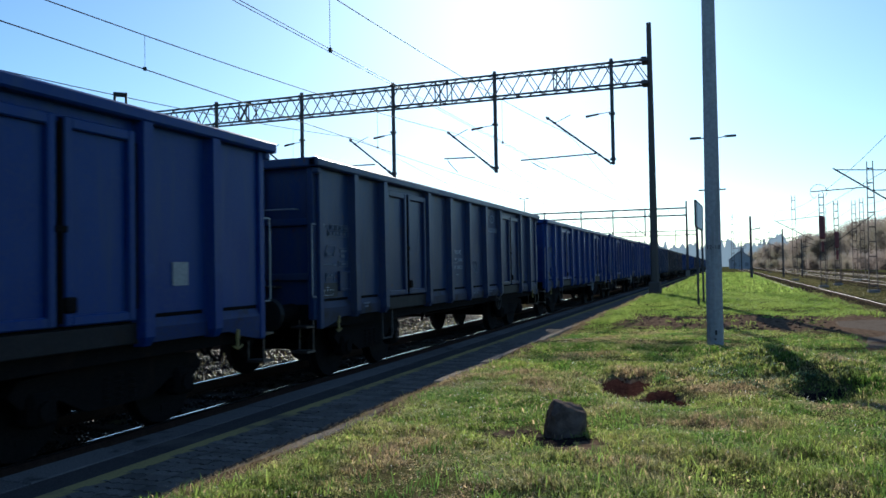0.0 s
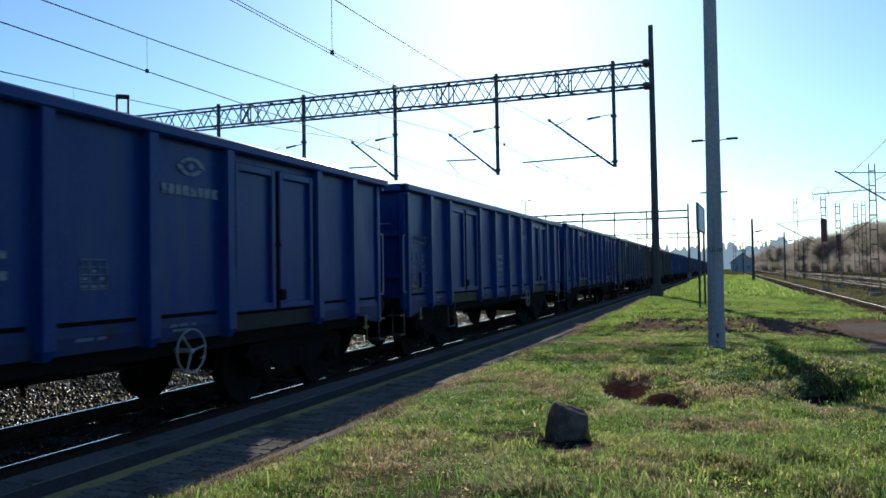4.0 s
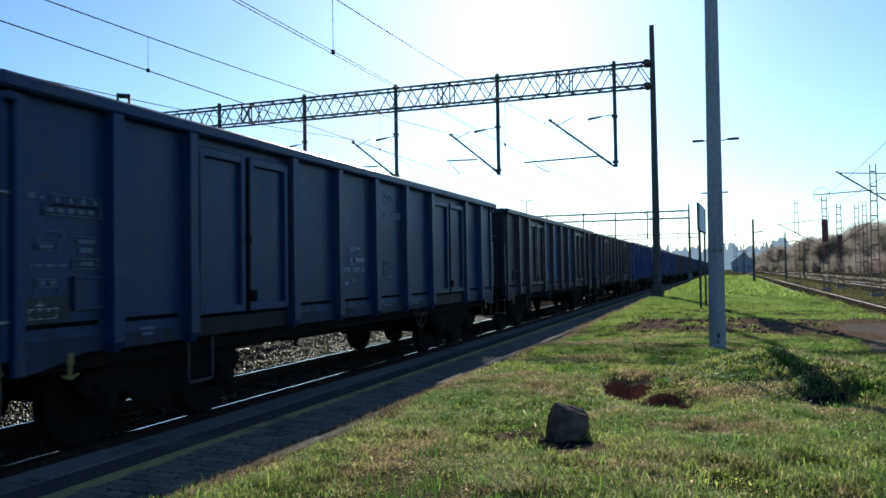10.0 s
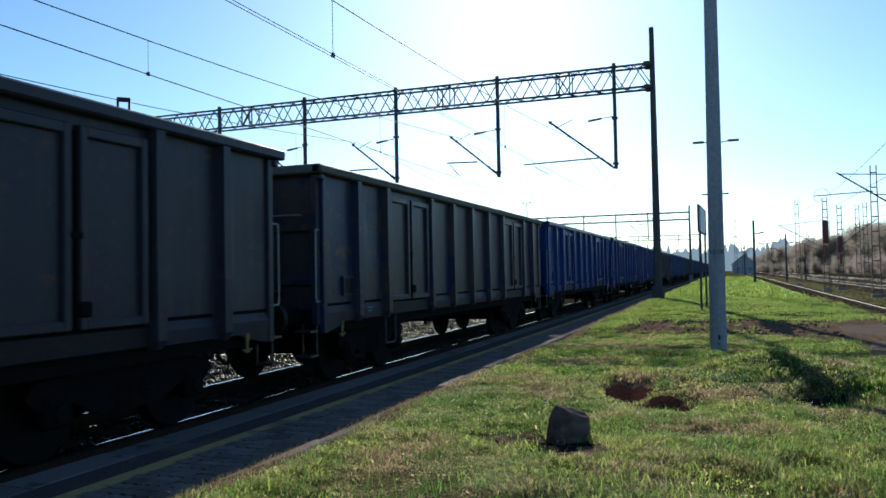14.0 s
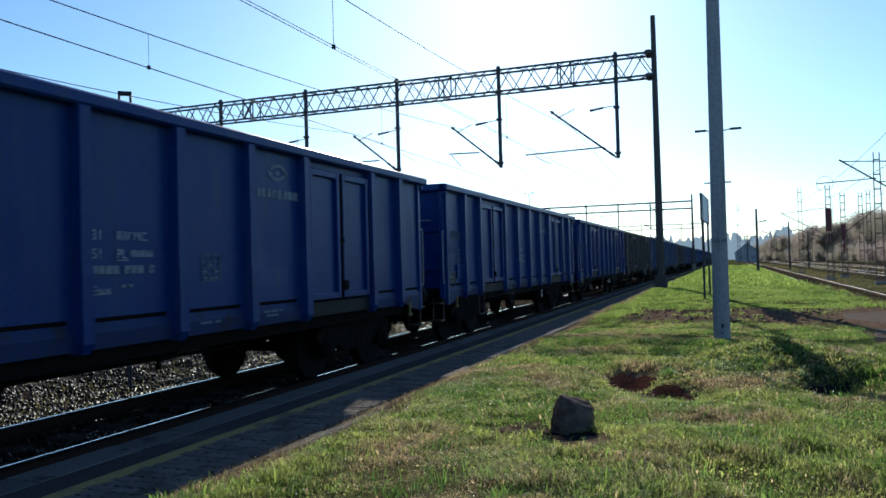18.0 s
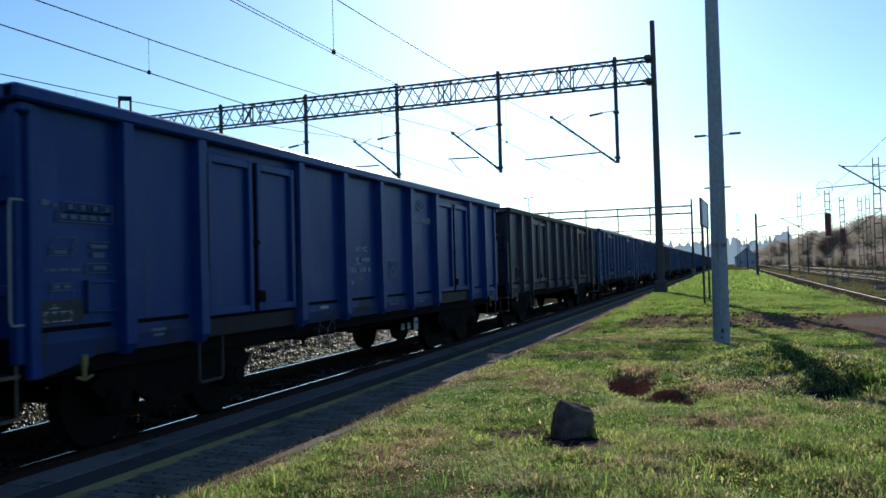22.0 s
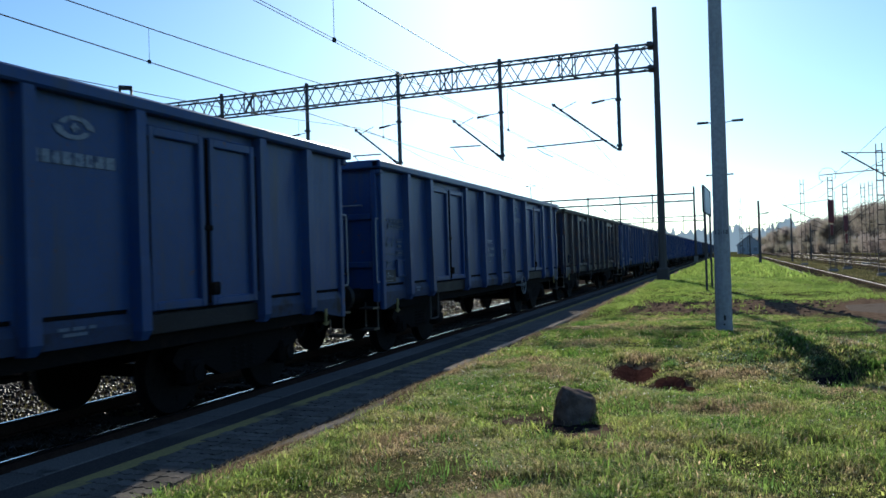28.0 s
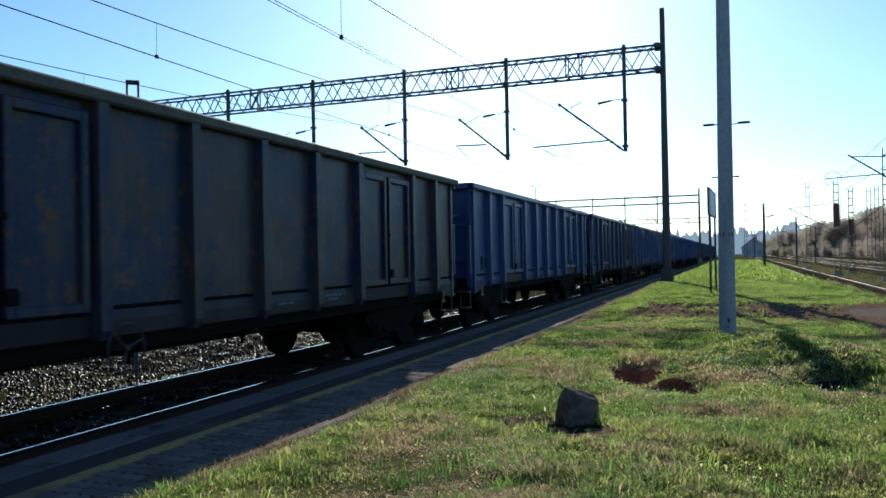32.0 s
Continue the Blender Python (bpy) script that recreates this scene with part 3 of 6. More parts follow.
def grass(name, label, count, y0, y1, tall, wide, seed, lean=0.5, power=1.0, thin=True, material=GRASS, reach=2.2):
    rng = np.random.default_rng(seed)
    y = y0 + (y1 - y0) * rng.uniform(0, 1, count) ** power
    right = np.minimum(np.maximum(0.27 * y + 0.9, reach), 4.0 if y1 < 80 else 4.3)
    x = KERB_E + 0.03 + (right - KERB_E) * rng.uniform(0, 1, count)
    # tufts: blades gather and grow taller in patches of three sizes
    lush = np.clip(0.56 + 2.0 * (0.34 * patchy(x, y, 0.14, seed) + 0.40 * patchy(x, y, 0.38, 91) + 0.26 * patchy(x, y, 1.3, 92) - 0.5), 0, 1)
    keep = rng.uniform(0, 1, count) > bare(x, y) * 1.02
    if thin:
        keep &= rng.uniform(0, 1, count) < 0.5 + 0.5 * np.clip(lush * 1.5 - 0.2, 0, 1)
    x, y, lush = x[keep], y[keep], lush[keep]
    k = len(x)
    h = tall * rng.uniform(0.4, 1.2, k) * (0.3 + 1.4 * lush ** 1.3) * np.where((y > 13.8) & (y < 18.5), 0.5, 1.0)
    w = wide * rng.uniform(0.6, 1.3, k)
    a = rng.uniform(0, 6.28, k)
    face = rng.uniform(0, 6.28, k)
    le = h * lean * rng.uniform(0.1, 1.3, k)
    z = ground_height(x, y) - 0.01
    dx, dy, fx, fy = np.cos(a) * le, np.sin(a) * le, np.cos(face) * w / 2, np.sin(face) * w / 2
    # thin, short growth on the driest spots
    h *= np.clip(0.45 + 1.2 * patchy(x, y, 1.1, 40), 0.55, 1.2)
    V = np.empty((k, 5, 3))
    V[:, 0] = np.stack([x - fx, y - fy, z], 1)
    V[:, 1] = np.stack([x + fx, y + fy, z], 1)
    V[:, 2] = np.stack([x + fx * 0.8 + dx * 0.35, y + fy * 0.8 + dy * 0.35, z + h * 0.6], 1)
    V[:, 3] = np.stack([x - fx * 0.8 + dx * 0.35, y - fy * 0.8 + dy * 0.35, z + h * 0.6], 1)
    V[:, 4] = np.stack([x + dx, y + dy, z + h * (1 - 0.25 * lean)], 1)
    i = np.arange(k)[:, None] * 5
    F = np.concatenate([i + np.array([[0, 1, 2]]), i + np.array([[0, 2, 3]]), i + np.array([[3, 2, 4]])], 0)
    return tagged(new(name, arrays_mesh(name, V.reshape(-1, 3), F, material)), label, "grass", kind="stuff")


grass("grass", "short backlit green grass with dry blades", 440000, 3.0, 9.5, 0.066, 0.0052, 11, 1.3, 1.1)
grass("grass", "short backlit green grass with dry blades", 230000, 9.0, 17.5, 0.07, 0.0100, 12, 1.2)
grass("grass", "longer grass beyond the dug strip", 165000, 17.0, 40.0, 0.075, 0.0135, 13, 1.1, material=LAWN)
grass("grass", "far grass along the platform", 30000, 38.0, 130.0, 0.16, 0.06, 14, 0.6, material=LAWN)
grass("grass", "short meadow grass round the standpoint", 95000, -2.5, 3.4, 0.055, 0.013, 16, 0.9, reach=4.0)
grass("grass", "short meadow grass behind the standpoint", 50000, -12.0, -2.0, 0.06, 0.022, 18, 0.9, reach=4.0)
grass("grass", "short meadow grass beside the side track", 30000, 3.0, 14.0, 0.06, 0.016, 17, 0.9, reach=4.0)
grass("grass_tufts", "taller tufts of fresh grass in the meadow", 14000, 3.4, 16.0, 0.10, 0.007, 15, 0.9, 1.0, True, LAWN)


def strip_grass(name, label, count, x0, x1, y0, y1, tall, wide, seed, material):
    rng = np.random.default_rng(seed)
    x, y = rng.uniform(x0, x1, count), y0 + (y1 - y0) * rng.uniform(0, 1, count) ** 1.5
    h, w, a = tall * rng.uniform(0.4, 1.2, count), wide * rng.uniform(0.6, 1.3, count), rng.uniform(0, 6.28, count)
    z = np.where(x > 4.1, -0.2, ground_height(x, y)) if x0 > 0 else bed_height(x, y)
    fx, fy = np.cos(a) * w, np.sin(a) * w
    V = np.stack([np.stack([x - fx, y - fy, z], 1), np.stack([x + fx, y + fy, z], 1), np.stack([x + fy * 2, y - fx * 2, z + h], 1)], 1)
    F = np.arange(count * 3).reshape(-1, 3)
    return tagged(new(name, arrays_mesh(name, V.reshape(-1, 3), F, material)), label, "grass", kind="stuff")


DRY = leafy("dry_grass", (0.13, 0.12, 0.05), (0.19, 0.16, 0.075), 0.5, 0.4)
strip_grass("dry_grass", "dry grass between the side tracks", 70000, 3.6, 20.0, 16.0, 190.0, 0.12, 0.03, 21, DRY)
strip_grass("weeds", "sparse weeds on the ballast", 2600, -11.5, -7.8, 4.0, 26.0, 0.10, 0.008, 22, DRY)
strip_grass("weeds", "yellow-green grass between the main tracks", 2600, -10.2, -9.0, 4.0, 40.0, 0.07, 0.009, 23, DRY)

STRAW = leafy("straw", (0.23, 0.175, 0.105), (0.34, 0.265, 0.165), 1.5, 0.5, tint=0.4)
rng = np.random.default_rng(31)


def straw(name, label, count, y0, y1, tall, wide):
    """Dry stalks that lean over the kerb."""
    y = rng.uniform(y0, y1, count)
    keep = rng.uniform(0, 1, count) < np.clip(2.0 * patchy(y * 0, y, 0.8, 33) - 0.55, 0.06, 1)
    y = y[keep]
    n = len(y)
    x = KERB_E - 0.09 + np.abs(rng.normal(0, 0.16, n))
    z = np.where(x < KERB_E, PLAT - 0.02, ground_height(np.maximum(x, KERB_E), y) - 0.01)
    h, a, f = tall * rng.uniform(0.3, 1.3, n), rng.uniform(0, 6.28, n), rng.uniform(0, 6.28, n)
    le, w = h * rng.uniform(0.2, 1.4, n), wide * rng.uniform(0.5, 1.2, n)
    bx, by = np.cos(f) * w / 2, np.sin(f) * w / 2
    V = np.stack([np.stack([x - bx, y - by, z], 1), np.stack([x + bx, y + by, z], 1), np.stack([x + np.cos(a) * le, y + np.sin(a) * le, z + h], 1)], 1)
    tagged(new(name, arrays_mesh(name, V.reshape(-1, 3), np.arange(n * 3).reshape(-1, 3), STRAW)), label, "grass", kind="stuff")


straw("dry_grass", "dry straw along the kerb", 24000, 3.0, 18.0, 0.045, 0.006)
straw("dry_grass", "dry straw along the far kerb", 9000, 18.0, 60.0, 0.08, 0.016)

# denser clumps that stand up from the short grass
rng = np.random.default_rng(61)
n = 300
cy = 3.3 + 13.0 * rng.uniform(0, 1, n)
cx = KERB_E + 0.25 + (np.minimum(0.27 * cy + 0.9, 3.6) - KERB_E) * rng.uniform(0, 1, n)
free = bare(cx, cy) < 0.25
cx, cy = cx[free], cy[free]
per = 70
size = np.repeat(rng.uniform(0.05, 0.15, len(cx)), per)
tall = np.repeat(rng.uniform(0.05, 0.12, len(cx)), per)
n = len(cx) * per
x, y = np.repeat(cx, per) + rng.normal(0, 1, n) * size, np.repeat(cy, per) + rng.normal(0, 1, n) * size
h, a, f, w = tall * rng.uniform(0.4, 1.2, n), rng.uniform(0, 6.28, n), rng.uniform(0, 6.28, n), rng.uniform(0.004, 0.009, n)
le, z = h * rng.uniform(0.1, 0.9, n), ground_height(x, y) - 0.01
fx, fy, gx, gy = np.cos(f) * w / 2, np.sin(f) * w / 2, np.cos(a) * le, np.sin(a) * le
V = np.stack([np.stack([x - fx, y - fy, z], 1), np.stack([x + fx, y + fy, z], 1), np.stack([x + fx * 0.7 + gx * 0.35, y + fy * 0.7 + gy * 0.35, z + h * 0.6], 1),
              np.stack([x - fx * 0.7 + gx * 0.35, y - fy * 0.7 + gy * 0.35, z + h * 0.6], 1), np.stack([x + gx, y + gy, z + h], 1)], 1)
i = np.arange(n)[:, None] * 5
F = np.concatenate([i + np.array([[0, 1, 2]]), i + np.array([[0, 2, 3]]), i + np.array([[3, 2, 4]])], 0)
CLUMP = leafy("clump_blades", (0.075, 0.16, 0.035), (0.17, 0.27, 0.06), 2.5, 0.55, tint=0.45)
tagged(new("grass_clumps", arrays_mesh("grass_clumps", V.reshape(-1, 3), F, CLUMP)), "dark green clumps of thicker grass", "grass", kind="stuff")

# broad-leaved weeds on the heaps: rosettes of wide dull leaves
rng = np.random.default_rng(67)
wx, wy = [], []
for cx, cy, sx, sy, many in ((0.25, 10.75, 0.40, 0.55, 150), (-0.25, 11.3, 0.30, 0.35, 50), (0.75, 9.75, 0.28, 0.3, 50), (1.75, 10.3, 0.4, 0.5, 50)):
    wx += list(rng.normal(cx, sx, many))
    wy += list(rng.normal(cy, sy, many))
keep = bare(np.array(wx), np.array(wy)) < 0.12
wx, wy = np.array(wx)[keep], np.array(wy)[keep]
per = 26
n = len(wx) * per
base_x, base_y = np.repeat(wx, per), np.repeat(wy, per)
a, le = rng.uniform(0, 6.28, n), np.repeat(rng.uniform(0.035, 0.075, len(wx)), per) * rng.uniform(0.5, 1.2, n)
h, w = le * rng.uniform(0.35, 1.1, n), le * rng.uniform(0.06, 0.13, n)
x, y = base_x + rng.normal(0, 0.03, n), base_y + rng.normal(0, 0.03, n)
z, ux, uy = ground_height(x, y), np.cos(a), np.sin(a)
V = np.stack([np.stack([x, y, z], 1), np.stack([x + ux * le * 0.5 - uy * w, y + uy * le * 0.5 + ux * w, z + h * 0.8], 1),
              np.stack([x + ux * le, y + uy * le, z + h * 0.75], 1), np.stack([x + ux * le * 0.5 + uy * w, y + uy * le * 0.5 - ux * w, z + h * 0.8], 1)], 1)
WEED = leafy("weed_leaves", (0.085, 0.15, 0.06), (0.16, 0.22, 0.10), 3.0, 0.5, tint=0.4)
tagged(new("weeds", arrays_mesh("weeds", V.reshape(-1, 3), np.arange(n * 4).reshape(-1, 4), WEED)), "dull green broad-leaved weeds on the grassy heaps", "weeds", kind="stuff")

# matted dead grass between the tufts
grass("thatch", "matted dead grass between the green tufts", 64000, 3.0, 10.0, 0.026, 0.006, 51, 2.6, 0.85, False, STRAW)
grass("thatch", "matted dead grass between the green tufts", 22000, 10.0, 18.0, 0.025, 0.01, 52, 2.6, 1.0, False, STRAW)

# dew on the blades, its glints painted as small white flakes
DEW_GLINT = leafy("dew", (0.9, 0.92, 0.92), (0.94, 0.95, 0.95), 1.0, 0.85, tint=0.05)
rng = np.random.default_rng(77)
dx = rng.uniform(KERB_E + 0.2, 3.6, 5200)
dy = 3.4 + 14.0 * rng.uniform(0, 1, 5200)
ok = (dx < 0.27 * dy + 0.9) & (bare(dx, dy) < 0.3) & ~((np.abs(dx - 1.15) < 0.65) & (np.abs(dy - 9.4) < 0.75)) & (rng.uniform(0, 1, 5200) < (0.25 + 0.9 * patchy(dx, dy, 0.8, 71)) * np.clip(1.6 - dy / 11, 0.12, 1))
dx, dy = dx[ok], dy[ok]
k = len(dx)
dz = ground_height(dx, dy) + rng.uniform(0.035, 0.085, k)
turn_, tip_, size_ = rng.uniform(0, 6.28, k), rng.uniform(-0.6, 0.6, k), rng.uniform(0.0016, 0.0042, k) * np.clip(dy / 8, 0.7, 1.05)
dv = np.empty((k, 6, 3))
for j in range(6):
    u, w = np.cos(j * 1.0472) * size_, np.sin(j * 1.0472) * size_
    dv[:, j] = np.stack([dx + u * np.cos(turn_ * 0.15), dy + w * np.sin(tip_), dz + w * np.cos(tip_)], 1)
fan = np.array([(0, 1, 2), (0, 2, 3), (0, 3, 4), (0, 4, 5)])
dew = arrays_mesh("dew_drops", dv.reshape(-1, 3), (fan[None] + (np.arange(k) * 6)[:, None, None]).reshape(-1, 3), DEW_GLINT)
tagged(new("dew_drops", dew), "small white flakes painted as glints of dew on the grass", "dew", kind="stuff")

# clods on the dug strip
rng = np.random.default_rng(9)
cb = B()
for i in range(420):
    x, y = rng.uniform(-2.6, 2.2), rng.uniform(17.0, 23.2)
    if bare(np.array(x), np.array(y)) < 0.5:
        continue
    s = rng.uniform(0.012, 0.045)
    vs = bmesh.ops.create_icosphere(cb, subdivisions=1, radius=s)["verts"]
    z = float(ground_height(np.array(x), np.array(y)))
    for v in vs:
        v.co = Vector((v.co.x * rng.uniform(0.8, 1.5), v.co.y * rng.uniform(0.8, 1.3), v.co.z * rng.uniform(0.5, 0.9))) + Vector((x, y, z + s * 0.25))
tagged(solid("soil_clods", cb, SOIL, "dark clods of freshly dug soil", "soil"), kind="stuff")
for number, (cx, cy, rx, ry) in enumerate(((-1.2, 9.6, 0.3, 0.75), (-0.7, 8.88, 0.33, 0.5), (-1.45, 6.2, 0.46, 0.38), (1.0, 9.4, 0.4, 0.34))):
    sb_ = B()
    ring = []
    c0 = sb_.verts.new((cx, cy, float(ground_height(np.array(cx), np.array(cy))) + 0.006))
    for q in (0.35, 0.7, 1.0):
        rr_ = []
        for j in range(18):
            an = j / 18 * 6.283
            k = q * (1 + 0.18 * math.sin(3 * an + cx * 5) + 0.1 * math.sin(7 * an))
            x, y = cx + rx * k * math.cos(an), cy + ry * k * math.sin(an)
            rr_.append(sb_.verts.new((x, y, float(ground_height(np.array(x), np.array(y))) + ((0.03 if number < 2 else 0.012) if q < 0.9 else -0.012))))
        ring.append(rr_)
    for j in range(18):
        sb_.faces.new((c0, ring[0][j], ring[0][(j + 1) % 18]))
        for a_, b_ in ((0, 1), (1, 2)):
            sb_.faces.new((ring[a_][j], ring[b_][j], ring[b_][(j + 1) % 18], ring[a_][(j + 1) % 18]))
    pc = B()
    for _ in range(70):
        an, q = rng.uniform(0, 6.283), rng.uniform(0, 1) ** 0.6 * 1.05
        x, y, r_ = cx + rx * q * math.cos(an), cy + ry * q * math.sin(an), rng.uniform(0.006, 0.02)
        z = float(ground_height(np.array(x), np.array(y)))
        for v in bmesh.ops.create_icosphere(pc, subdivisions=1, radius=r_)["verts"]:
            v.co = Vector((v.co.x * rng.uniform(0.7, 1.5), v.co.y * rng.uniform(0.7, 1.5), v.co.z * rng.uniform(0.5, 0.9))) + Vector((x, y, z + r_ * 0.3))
    tagged(solid("soil_clods", pc, (HOLLOW, HOLLOW, SHADE_SOIL, SHADE_SOIL)[number], "loose crumbs of soil in a hollow", "soil"), kind="stuff")
    # the last two patches use the soil tone with shade painted in
    solid("soil_patch", sb_, (HOLLOW, HOLLOW, SHADE_SOIL, SHADE_SOIL)[number], "bare dark soil in a shallow hollow", "soil", kind="structure", smooth=True)


# ---------------------------------------------------------------- field stone
def boulder():
    bm = B()
    bmesh.ops.create_icosphere(bm, subdivisions=5, radius=1.0)
    cuts = [(Vector(c[:3]).normalized(), c[3]) for c in ((0.24, -0.12, 1.0, 0.80), (-0.95, -0.15, 0.22, 0.80), (1.0, -0.12, 0.04, 0.80), (0.12, -1.0, 0.34, 0.66), (-0.62, -0.78, 0.02, 0.80),
                                                           (0.62, -0.72, 0.12, 0.84), (0.72, 0.1, 0.62, 0.93), (0.05, 1.0, 0.12, 0.74), (-0.35, -0.72, 0.66, 0.86), (0.0, 0.7, 0.75, 0.86))]
    for v in bm.verts:
        c = v.co.normalized() * 1.15
        for nn, lim in cuts:
            k = c.dot(nn) - lim
            if k > 0:
                c = c - nn * k
        d = c.normalized()
        c = c * (1 + 0.05 * noise.noise(d * 3.1 + Vector((4, 1, 2))) + 0.04 * noise.noise(d * 8) + 0.03 * noise.noise(d * 19) + 0.015 * noise.noise(d * 41))
        v.co = Vector((c.x * 0.196, c.y * 0.19, c.z * 0.205))
    return bm


rock = solid("boulder", boulder(), STONE, "rough dark grey field boulder on bare soil in the grass", "boulder", smooth=True)
rock.matrix_basis = pose(-1.295, 6.52, 0.285, 4, 4, 10)


# ---------------------------------------------------------------- poles and masts by the platform
def near_pole():
    t = thing("utility_pole", "tall tapered grey concrete pole standing in the grass", "pole", pose(-0.165, 14.15, 0.15, 0, 0.28, 0))
    bm = B()
    tube(bm, (0, 0, -0.4), (0, 0, 9.8), 0.143, 0.09, 12)
    part("shaft", bm, POLE, t, smooth=False)
    part("earth_bolt", box(B(), 0.0, 0.035, -0.152, -0.135, 0.26, 0.34, 0.004), NUMBER, t, "black earthing hole and bolt")
    part("earth_bolt", box(B(), -0.005, 0.02, -0.152, -0.138, 0.17, 0.2, 0.004), STEEL, t)
    me = letters("12-18", 0.10)
    me.materials.append(NUMBER)
    o = part("number", me, None, t, "black stencilled numerals")
    o.matrix_basis = pose(-0.118, -0.1365, 1.74, 90, 0, 0)
    return t


near_pole()


def station_board():
    t = thing("station_board", "white station name board on two steel posts", "sign", pose(-0.71, 26.6, PLAT, 0, 0, -2.4))
    part("panel", box(B(), -0.02, 0.02, -1.55, 1.55, 2.62, 3.42, 0.006), BOARD, t, "white enamelled panel")
    fr = B()
    for y in (-1.58, 1.55):
        box(fr, -0.03, 0.03, y, y + 0.03, 2.6, 3.44)
    for z in (2.59, 3.42):
        box(fr, -0.03, 0.03, -1.58, 1.58, z, z + 0.03)
    part("frame", fr, STEEL, t, "dark grey steel frame")
    for y in (-1.2, 1.2):
        part("post", tube(B(), (0, y, -0.3), (0, y, 3.4), 0.035, None, 10), STEEL, t)
    part("lettering_bar", box(B(), 0.0212, 0.023, -1.1, 1.1, 2.95, 3.08), BOARD, t)
    return t


station_board()


def twin_lamp(x, y, top, reach, label):
    t = thing("street_lamp", label, "lamp post", pose(x, y, PLAT - 0.1), "platform lamps")
    part("pole", tube(B(), (0, 0, 0), (0, 0, top), 0.09, 0.05, 8), STEEL, t)
    for s in (-1, 1):
        part("arm", tube(B(), (0, 0, top - 0.05), (s * reach * 0.6, 0, top + 0.06), 0.028, None, 6), STEEL, t)
        lb = box(B(), min(s * reach * 0.5, s * reach), max(s * reach * 0.5, s * reach), -0.13, 0.13, top, top + 0.11, 0.03)
        part("lamp_head", lb, STEEL, t, "flat grey lamp head")


twin_lamp(-0.36, 45, 8.55, 1.22, "tall steel lamp post with two flat heads")
twin_lamp(-0.75, 72, 8.1, 1.15, "distant steel lamp post with two flat heads")
twin_lamp(-19.9, 80, 8.9, 0.55, "small twin-headed lamp post behind the train")


def tapered_mast(parent, x, y, top, w0, w1, name="mast", label="dark tapered concrete mast"):
    bm = B()
    rows_ = []
    for z, w in ((-0.5, w0), (PLAT + 0.02, w0), (top, w1)):
        rows_.append([bm.verts.new((x + a * w / 2, y + b * w / 2 * 1.2, z)) for a, b in ((-1, -0.6), (-0.6, -1), (0.6, -1), (1, -0.6), (1, 0.6), (0.6, 1), (-0.6, 1), (-1, 0.6))])
    for a, b in zip(rows_, rows_[1:]):
        for i in range(8):
            bm.faces.new((a[i], a[(i + 1) % 8], b[(i + 1) % 8], b[i]))
    bm.faces.new(rows_[-1])
    return part(name, bm, MAST, parent, label)


def cantilever(parent, x, y, foot, tip, ins, reg, steady):
    """A sloping tube from the drop post out over the track, its insulators, stay, register arm and steady arm."""
    arm = part("cantilever_tube", tube(B(), (foot[0], y, foot[1]), (tip[0], y, tip[1]), 0.045, None, 8), STEEL, parent, "sloping cantilever tube")
    p, q = Vector((foot[0], y, foot[1])), Vector((tip[0], y, tip[1]))
    a, b = p.lerp(q, -0.06), p.lerp(q, 0.07)
    ib = B()
    tube(ib, a, b, 0.03, None, 8)
    for i in range(4):
        c = a.lerp(b, 0.15 + 0.22 * i)
        d = (b - a).normalized() * 0.02
        tube(ib, c - d, c + d, 0.075, None, 8)
    part("insulator", ib, PORCELAIN, parent, "ribbed brown insulator")
    for k, w in ((0.86, 0.06), (0.97, 0.07), (0.14, 0.06)):
        c = p.lerp(q, k)
        part("tube_clamp", box(B(), c.x - w, c.x + w, y - 0.05, y + 0.05, c.z - w, c.z + w, 0.02), STEEL, arm)
    # upper stay with its insulator
    c = p.lerp(q, 0.86)
    stay = Vector((x - 0.1, y, ins[1] + 0.08))
    part("stay_rod", tube(B(), c, c + Vector((0.75, 0, 0.32)), 0.018, None, 6), STEEL, parent)
    sb2 = B()
    tube(sb2, stay, Vector((ins[0], y, ins[1])), 0.02, None, 6)
    tube(sb2, Vector((ins[0] - 0.25, y, ins[1] - 0.05)), Vector((ins[0] + 0.35, y, ins[1] + 0.03)), 0.06, 0.045, 8)
    part("insulator", sb2, PORCELAIN, parent, "ribbed brown insulator")
    part("register_arm", tube(B(), (reg[0], y, reg[1]), (reg[2], y, reg[3]), 0.035, None, 6), STEEL, parent)
    part("steady_arm", bent(B(), [(steady[0], y, steady[1]), ((steady[0] + steady[2]) / 2, y, (steady[1] + steady[3]) / 2 - 0.03), (steady[2], y, steady[3])], 0.022, 5), STEEL, parent)


